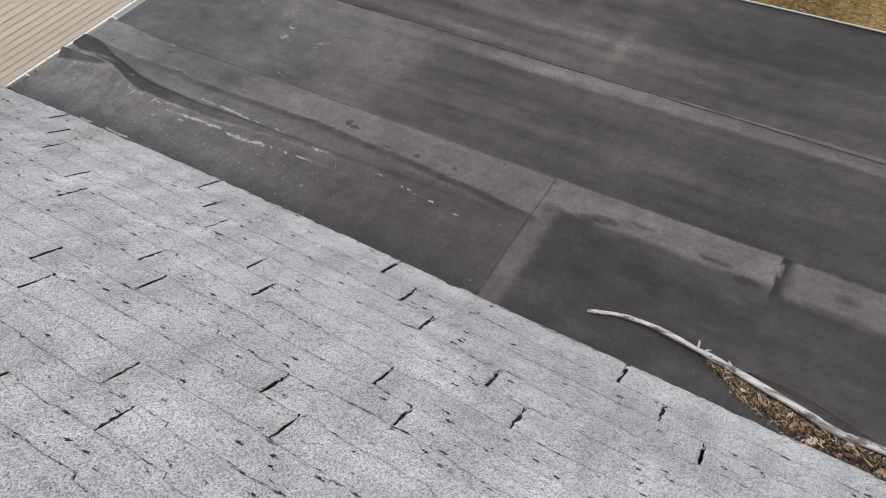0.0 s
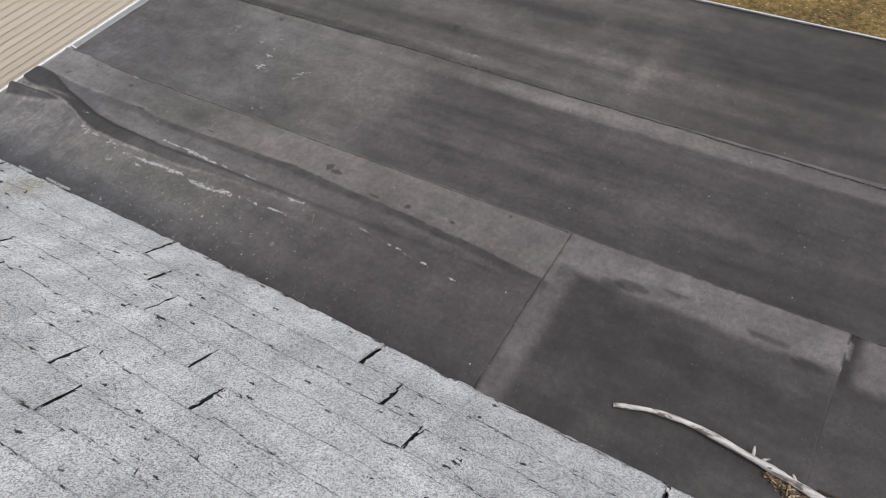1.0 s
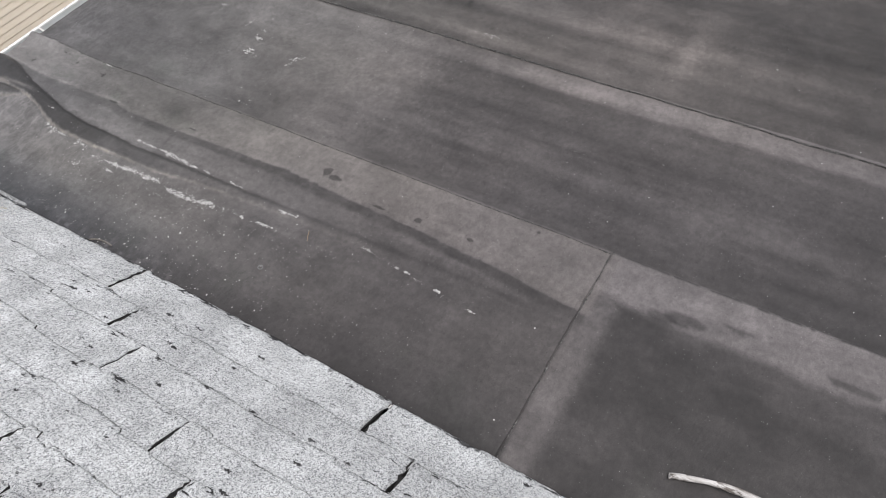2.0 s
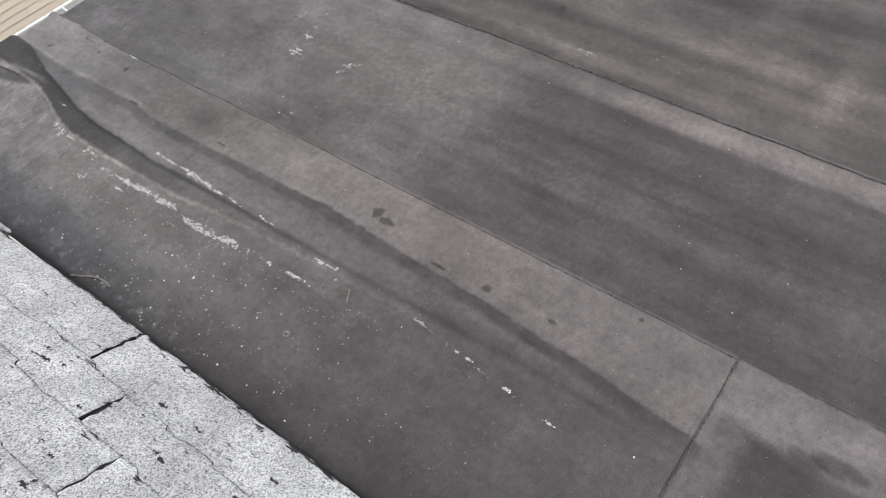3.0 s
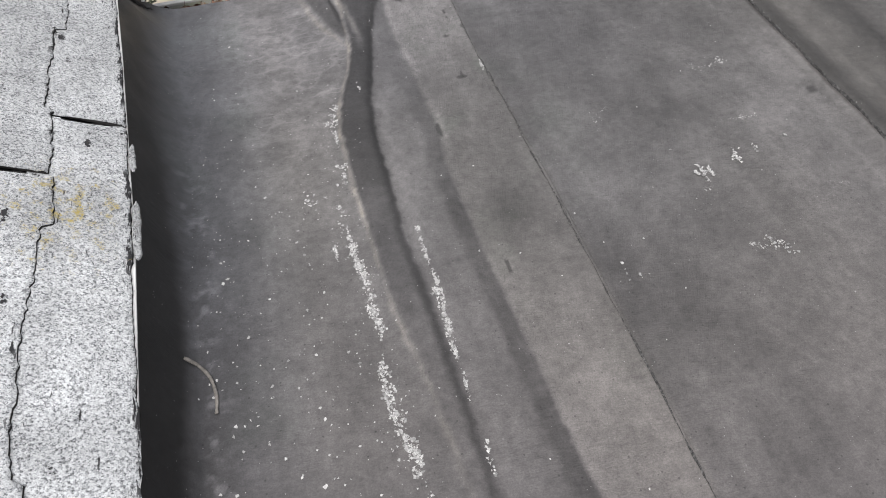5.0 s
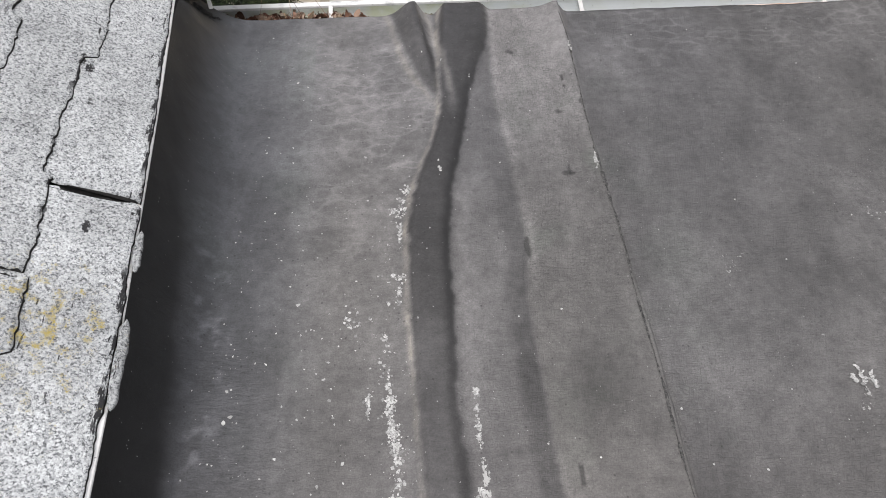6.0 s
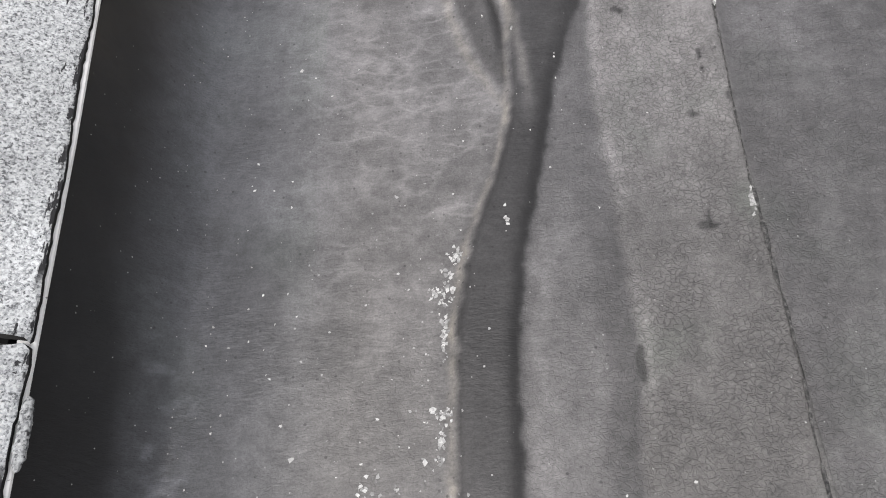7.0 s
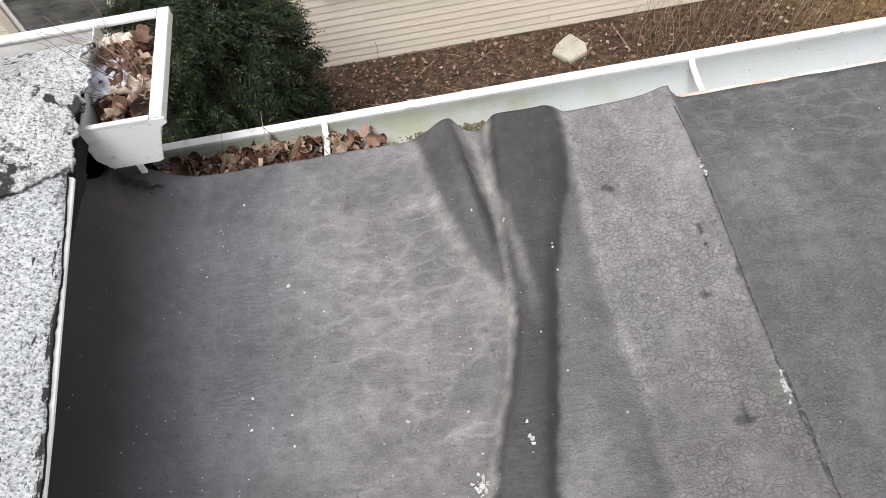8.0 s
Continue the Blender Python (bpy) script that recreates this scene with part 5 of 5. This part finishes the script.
RUNS = (  # x, y at both ends, half width, share
    (0.47, -0.45, 0.44, -0.55, 0.012, 2), (0.437, -0.55, 0.434, -0.63, 0.011, 5), (0.43, -0.66, 0.428, -0.8, 0.014, 3), (0.402, -0.86, 0.4, -0.93, 0.008, 4),
    (0.402, -0.95, 0.417, -1.08, 0.009, 16), (0.417, -1.08, 0.424, -1.24, 0.011, 14), (0.408, -1.28, 0.405, -1.34, 0.008, 6), (0.405, -1.34, 0.428, -1.55, 0.012, 20),
    (0.43, -1.55, 0.441, -1.86, 0.006, 8), (0.37, -0.98, 0.372, -1.06, 0.004, 3), (0.558, -0.98, 0.56, -1.14, 0.005, 7), (0.557, -1.16, 0.551, -1.34, 0.007, 12),
    (0.55, -1.36, 0.552, -1.62, 0.004, 6), (0.522, -1.8, 0.529, -1.88, 0.004, 5), (0.523, -2.18, 0.49, -2.45, 0.005, 1.6), (0.49, -2.45, 0.45, -2.75, 0.006, 0.8),
    (0.887, -0.415, 0.884, -0.445, 0.004, 1.4), (0.624, -0.165, 0.62, -0.2, 0.002, 0.3), (0.525, -0.445, 0.53, -0.45, 0.006, 0.2), (0.59, -0.035, 0.605, -0.03, 0.006, 0.15),
    (0.872, -0.03, 0.879, -0.12, 0.002, 0.6), (0.5, -0.09, 0.515, -0.1, 0.005, 0.15), (0.556, -0.1, 0.558, -0.14, 0.003, 0.2), (1.24, -1.0, 1.3, -1.0, 0.006, 3),
    (1.01, -1.265, 0.94, -1.22, 0.004, 1), (1.29, -1.24, 1.33, -1.27, 0.015, 3), (1.35, -0.98, 1.42, -0.96, 0.006, 3), (2.66, -1.1, 2.74, -1.16, 0.03, 12), (0.24, -0.85, 0.36, -0.82, 0.03, 4))


crumbs = random.Random(77)
CLUMPS = []
for x0, y0, x1, y1, wide, share in RUNS:
    count = max(2, int(share * 1.6))
    for _ in range(count):
        f = crumbs.random()
        CLUMPS.append((x0 + (x1 - x0) * f + crumbs.gauss(0, wide * 0.45), y0 + (y1 - y0) * f, crumbs.uniform(0.2, 1.0) * wide * 0.6, crumbs.uniform(0.003, 0.014), (crumbs.random() ** 2 + 0.1) * share / count))


def in_runs(r):
    x, y, sx, sy, _ = r.choices(CLUMPS, weights=[q[4] for q in CLUMPS])[0]
    x, y = x + r.gauss(0, sx), y + r.gauss(0, sy)
    return roof_point(x, y, 0.0066 if x < 0.89 else 0.0026)


stuff("peeled_flakes", scatter("peeled_flakes", 2300, in_runs, (0.002, 0.01), FLAKE, chip, 28, 5), "broken runs of white flaked paint on the membrane", "paint flakes")


stuff("pale_crumbs", scatter("pale_crumbs", 130, lambda r: roof_point(0.05 + 0.35 * r.random() ** 1.4, r.triangular(-2.3, -0.75, -1.5), 0.0066), (0.0025, 0.0105), FLAKE, chip, 29, 6),
      "pale crumbs of paint and grit strewn near the twig", "paint crumbs")


def strewn(spots, size, seed):
    it = iter(spots)
    return scatter("paint_chip", len(spots), lambda r: roof_point(*next(it), 0.0065), size, FLAKE, chip, seed, 5)


stuff("paint_chips", strewn(((0.21, -0.158), (0.187, -0.905), (0.24, -0.78), (0.5, -1.9), (0.505, -2.89), (0.16, -2.93), (1.03, -1.155), (0.942, -1.14), (1.218, -0.91), (1.51, -0.945),
                             (1.425, -1.52), (1.6, -1.97), (0.37, -0.4), (0.281, -1.905), (0.12, -1.36), (0.2, -1.45), (0.26, -1.52),
                             (0.22, -1.6), (0.33, -1.68), (1.2, -3.0), (1.35, -3.4), (0.25, -3.36), (0.45, -3.6), (0.6, -3.25), (1.75, -3.6), (2.1, -3.2)), (0.006, 0.012), 24),
      "larger white paint chips strewn on the membrane", "paint chips")

# ---- the neighbour's house ----
house = tagged(new("neighbour_house"), "beige clapboard house with white-framed low windows across a narrow yard", "house")
ROW = 0.085
WINDOWS = ((-0.22, 0.66, -3.485, -3.165), (2.26, 3.09, -3.62, -3.3), (-3.0, -2.1, -3.6, -2.7))
CAS = 0.09
wall_lo, wall_hi, rows = -9.0, 11.0, 62


def cut_wall():
    """The wall behind the boards, with openings through it."""
    xs = sorted({wall_lo, wall_hi, *[v for w in WINDOWS for v in w[:2]]})
    zs = sorted({GROUND - 0.2, GROUND + ROW * rows, *[v for w in WINDOWS for v in w[2:]]})
    bm = bmesh.new()
    for x0, x1 in zip(xs, xs[1:]):
        for a, b in zip(zs, zs[1:]):
            cx, cz = (x0 + x1) / 2, (a + b) / 2
            if any(w[0] < cx < w[1] and w[2] < cz < w[3] for w in WINDOWS):
                continue
            r = bmesh.ops.create_cube(bm, size=1.0)
            for v in r["verts"]:
                v.co = Vector((x0 + (v.co.x + 0.5) * (x1 - x0), FAR_WALL + 0.02 + (v.co.y + 0.5) * 0.16, a + (v.co.z + 0.5) * (b - a)))
    bmesh.ops.remove_doubles(bm, verts=bm.verts[:], dist=0.0001)
    me = bpy.data.meshes.new("wall")
    bm.to_mesh(me)
    bm.free()
    me.materials.append(WALLPAINT)
    return me


part("wall", cut_wall(), house)
for nm, lo, hi in (("side_wall", (wall_lo, FAR_WALL + 0.185, GROUND), (wall_lo + 0.2, 13.0, GROUND + ROW * rows)),
                   ("side_wall", (wall_hi - 0.2, FAR_WALL + 0.185, GROUND), (wall_hi, 13.0, GROUND + ROW * rows)),
                   ("back_wall", (wall_lo, 13.0, GROUND), (wall_hi, 13.2, GROUND + ROW * rows))):
    part(nm, box_data(nm, lo, hi, WALLPAINT), house)
part("roof", mesh_of("roof", [(wall_lo - 0.3, 4.5, 0.8), (wall_hi + 0.3, 4.5, 0.8), (wall_hi + 0.3, 9.0, 3.0), (wall_lo - 0.3, 9.0, 3.0), (wall_lo - 0.3, 13.5, 0.8), (wall_hi + 0.3, 13.5, 0.8),
     (wall_lo - 0.3, 4.5, 0.7), (wall_hi + 0.3, 4.5, 0.7), (wall_lo - 0.3, 13.5, 0.7), (wall_hi + 0.3, 13.5, 0.7)],
     [(0, 1, 2, 3), (3, 2, 5, 4), (0, 6, 7, 1), (4, 5, 9, 8), (6, 8, 9, 7), (0, 3, 4, 8, 6), (1, 7, 9, 5, 2)], SHINGLE), house)
# a clapboard: lower edge proud
unit = extrude("clapboard", [(0.0, 0.0), (-0.009, 0.0), (-0.0105, 0.003), (-0.0035, ROW + 0.006), (0.0, ROW + 0.006)], [lambda a, b: (0.0, a, b), lambda a, b: (1.0, a, b)], BOARD)
rnd = random.Random(8)
for r in range(rows):
    z = GROUND + 0.02 + r * ROW
    cuts = [wall_lo]
    x = wall_lo
    while x < wall_hi:
        x = min(wall_hi, x + rnd.choice((2.4, 3.0, 3.6, 3.6, 4.8)))
        cuts.append(x)
    for x0, x1 in zip(cuts, cuts[1:]):
        spans = [(x0, x1)]
        for wx0, wx1, wz0, wz1 in WINDOWS:
            if z + ROW > wz0 - CAS and z < wz1 + CAS:
                a, b = wx0 - CAS, wx1 + CAS
                spans = [s for p, q in spans for s in ((p, min(q, a)), (max(p, b), q)) if s[1] - s[0] > 0.02]
        for p, q in spans:
            ob = part("clapboard", unit, house)
            ob.matrix_local = Matrix.LocRotScale((p + 0.001, FAR_WALL + 0.019, z), None, (q - p - 0.002, 1, 1))
for wx0, wx1, wz0, wz1 in WINDOWS:
    win = part("window", None, house, "low window in a white frame with beige casing")
    y = FAR_WALL
    part("casing", box_data("casing", (wx0 - CAS, y - 0.022, wz0), (wx0 - 0.001, y + 0.02, wz1), CASING, 0.004), win)
    part("casing", box_data("casing", (wx1 + 0.001, y - 0.022, wz0), (wx1 + CAS, y + 0.02, wz1), CASING, 0.004), win)
    part("casing", box_data("casing", (wx0 - CAS - 0.02, y - 0.028, wz1 + 0.001), (wx1 + CAS + 0.02, y + 0.02, wz1 + CAS), CASING, 0.004), win)
    part("sill", box_data("sill", (wx0 - CAS - 0.02, y - 0.045, wz0 - 0.022), (wx1 + CAS + 0.02, y + 0.02, wz0 - 0.001), CASING, 0.006), win)
    for lo, hi in (((wx0, y, wz0), (wx0 + 0.045, y + 0.05, wz1)), ((wx1 - 0.045, y, wz0), (wx1, y + 0.05, wz1)),
                   ((wx0 + 0.046, y, wz1 - 0.045), (wx1 - 0.046, y + 0.05, wz1)), ((wx0 + 0.046, y, wz0), (wx1 - 0.046, y + 0.05, wz0 + 0.045))):
        part("frame", box_data("frame", lo, hi, TRIM, 0.004), win)
    part("pane", box_data("pane", (wx0 + 0.046, y + 0.02, wz0 + 0.046), (wx1 - 0.046, y + 0.026, wz1 - 0.046), GLASS), win)

# ---- ground and yard ----
xs = np.concatenate([np.linspace(-1500, -14, 6), np.linspace(-12, 16, 90), np.linspace(18, 1500, 6)])
ys = np.concatenate([np.linspace(-1500, -14, 6), np.linspace(-12, 8, 70), np.linspace(10, 1500, 6)])
X, Y = np.meshgrid(xs, ys)
Z = GROUND + 0.05 * (fbm(X * 0.7, Y * 0.7, 81) - 0.5) * (np.abs(X) < 14)
idx = np.arange(X.size).reshape(X.shape)
ground = structure("ground", "dry autumn lawn and brown leaf litter between the houses", "ground",
                   mesh_of("ground", np.stack([X, Y, Z], -1).reshape(-1, 3), np.stack([idx[:-1, :-1], idx[:-1, 1:], idx[1:, 1:], idx[1:, :-1]], -1).reshape(-1, 4).tolist(), GROUND_MAT, True))


def in_yard(r):
    return (r.uniform(-1.6, 5.6), min(4.79, 4.8 - abs(r.gauss(0, 0.9))), GROUND + r.uniform(0.0, 0.03))


stuff("leaf_litter", scatter("leaf_litter", 3800, in_yard, (0.02, 0.06), make_island("brown_litter", [(0.0, (0.03, 0.018, 0.013)), (0.45, (0.11, 0.06, 0.038)), (0.85, (0.23, 0.135, 0.09)), (1.0, (0.42, 0.31, 0.23))]), leaf_shape, 31, 30), "brown leaf litter along the foot of the neighbour's wall", "leaf litter")
stuff("bark_litter", scatter("bark_litter", 16000, lambda r: (r.uniform(-1.4, 5.6), 4.8 - 1.6 * r.random(), GROUND + r.uniform(0.0, 0.03)), (0.008, 0.042),
      make_island("dark_mulch", [(0.0, (0.03, 0.02, 0.015)), (0.5, (0.1, 0.068, 0.048)), (0.85, (0.19, 0.14, 0.105)), (1.0, (0.34, 0.27, 0.21))]), sliver, 32, 25),
      "dark bark mulch and stalks on the narrow yard", "mulch")
stalks("weed_stems", 60, lambda r: (r.uniform(-0.2, 3.2), r.uniform(3.9, 4.75), GROUND), (0.15, 0.5), lambda r: (r.uniform(-1, 1), r.uniform(-0.8, 0.3), r.uniform(0.3, 1.0)), 33, 0.003,
       "thin bare weed stems along the wall")
stalks("dry_grass", 420, lambda r: (r.uniform(2.5, 5.8), r.uniform(4.1, 4.75), GROUND), (0.2, 0.55), lambda r: (r.uniform(-0.25, 0.25), r.uniform(-0.3, 0.12), 1.0), 34, 0.0026,
       "tufts of straw-coloured dry grass at the wall", "dry grass")


def rock(size, seed, label, group=""):
    rnd = random.Random(seed)
    bm = bmesh.new()
    n = 6
    ring = []
    for i in range(n):
        a, r = 2 * math.pi * i / n + rnd.uniform(-0.3, 0.3), rnd.uniform(0.72, 1.12)
        ring.append(bm.verts.new((math.cos(a) * size[0] / 2 * r, math.sin(a) * size[1] / 2 * r, 0)))
    f = bm.faces.new(ring)
    g = bmesh.ops.extrude_face_region(bm, geom=[f])
    for v in g["geom"]:
        if isinstance(v, bmesh.types.BMVert):
            v.co = Vector((v.co.x * 0.93, v.co.y * 0.93, size[2] + rnd.uniform(-0.006, 0.006)))
    bmesh.ops.recalc_face_normals(bm, faces=bm.faces[:])
    bmesh.ops.bevel(bm, geom=bm.edges[:], offset=0.008, segments=2, affect="EDGES")
    me = bpy.data.meshes.new("stone")
    bm.to_mesh(me)
    bm.free()
    me.materials.append(STONE)
    return tagged(new("stone", me), label, "stone", group)


rock((0.36, 0.42, 0.05), 3, "flat pale angular stone slab lying in the leaf litter").matrix_world = pose(1.93, 4.45, GROUND + 0.02, 7, -4, 20)
for i, (x, y, a, b) in enumerate(((-0.1, 4.13, 0.26, 0.12), (0.24, 4.12, 0.3, 0.12), (0.55, 4.11, 0.2, 0.1), (0.78, 4.12, 0.24, 0.1), (1.1, 4.1, 0.22, 0.1), (2.9, 4.05, 0.3, 0.1))):
    rock((a, b, 0.05), 40 + i, "small pale edging stone half sunk in litter", "edging stones").matrix_world = pose(x, y, GROUND - 0.005, 0, 0, 10 * i)


# ---- the evergreen ----
def spray(rnd, size):
    """A flat spray: a stem with side shoots of short needles."""
    pts, faces = [], []
    for k in range(11):
        t = (k + 0.2 + 0.8 * rnd.random()) / 11
        for side in (-1, 1):
            l = size * 0.4 * (1 - t * 0.7) * rnd.uniform(0.5, 1.35)
            ang = side * radians(rnd.uniform(24, 74))
            ox, oy, oz = size * (t - 0.5), 0.0, -size * 0.3 * t * t
            dx, dy = math.cos(ang), math.sin(ang)
            w = size * rnd.uniform(0.018, 0.027)
            drop = -l * rnd.uniform(0.05, 0.4)
            b = len(pts)
            pts += [(ox, oy, oz), (ox + dx * l * 0.5 - dy * w, oy + dy * l * 0.5 + dx * w, oz + drop * 0.3), (ox + dx * l, oy + dy * l, oz + drop),
                    (ox + dx * l * 0.5 + dy * w, oy + dy * l * 0.5 - dx * w, oz + drop * 0.4)]
            faces.append((b, b + 1, b + 2, b + 3))
    return pts, faces


def crown_data(center, radii, count, seed):
    rnd = random.Random(seed)
    V, F = [], []
    for _ in range(count):
        a, q = rnd.uniform(0, 2 * math.pi), rnd.random()
        h = q ** 0.85
        lump = 0.82 + 0.36 * float(fbm(np.array(math.cos(a) * 2.3 + 5), np.array(math.sin(a) * 2.3 + h * 5), 91, 3))
        taper = math.sqrt(max(0.02, 1 - h ** 5))
        depth = 1 - 0.42 * rnd.random() ** 2.2
        # boughs stand out in clumps with dark gaps between them
        if fbm(np.array(math.cos(a) * 5 + 20), np.array(math.sin(a) * 5 + h * 15 + 20), 92, 2) < 0.5:
            depth *= 0.7
        r = lump * taper * depth * (0.7 + 0.3 * min(1.0, h / 0.7))
        p = Vector((center[0] + math.cos(a) * radii[0] * r, center[1] + math.sin(a) * radii[1] * r, center[2] + h * radii[2] + rnd.uniform(-0.06, 0.06)))
        pts, faces = spray(rnd, rnd.uniform(0.1, 0.23))
        m = Matrix.Translation(p) @ pose(0, 0, 0, 0, 0, math.degrees(a) + rnd.uniform(-35, 35)) @ pose(0, 0, 0, rnd.uniform(-35, 35), rnd.uniform(-40, 25), 0)
        b = len(V)
        V += [m @ Vector(v) for v in pts]
        F += [tuple(b + i for i in f) for f in faces]
    return mesh_of("crown", V, F, NEEDLES)


tree = tagged(new("evergreen_tree"), "dense dark green evergreen close to the neighbour's wall", "tree")
TX, TY = -1.0, 3.35
part("trunk", tube("trunk", [(TX, TY, GROUND - 0.05), (TX + 0.02, TY, -3.6), (TX - 0.02, TY + 0.03, -2.8), (TX, TY, -2.15)], [0.11, 0.09, 0.05, 0.015], BARK, 10, 0.15, 7), tree)
rnd = random.Random(17)
for i in range(26):
    a, z = i * 2.4, -4.2 + 2.0 * i / 26
    l = 0.6 * math.sqrt(max(0.1, 1 - ((z + 4.45) / 2.5) ** 3.2))
    part("limb", tube("limb", [(TX, TY, z), (TX + math.cos(a) * l * 0.5, TY + math.sin(a) * l * 0.5, z + 0.1), (TX + math.cos(a) * l, TY + math.sin(a) * l, z + 0.02)], [0.03, 0.018, 0.006], BARK, 6, 0.2, i), tree)
part("crown", crown_data((TX, TY, GROUND + 0.1), (0.75, 0.82, 2.45), 8600, 18), tree, "dark green drooping needle sprays")
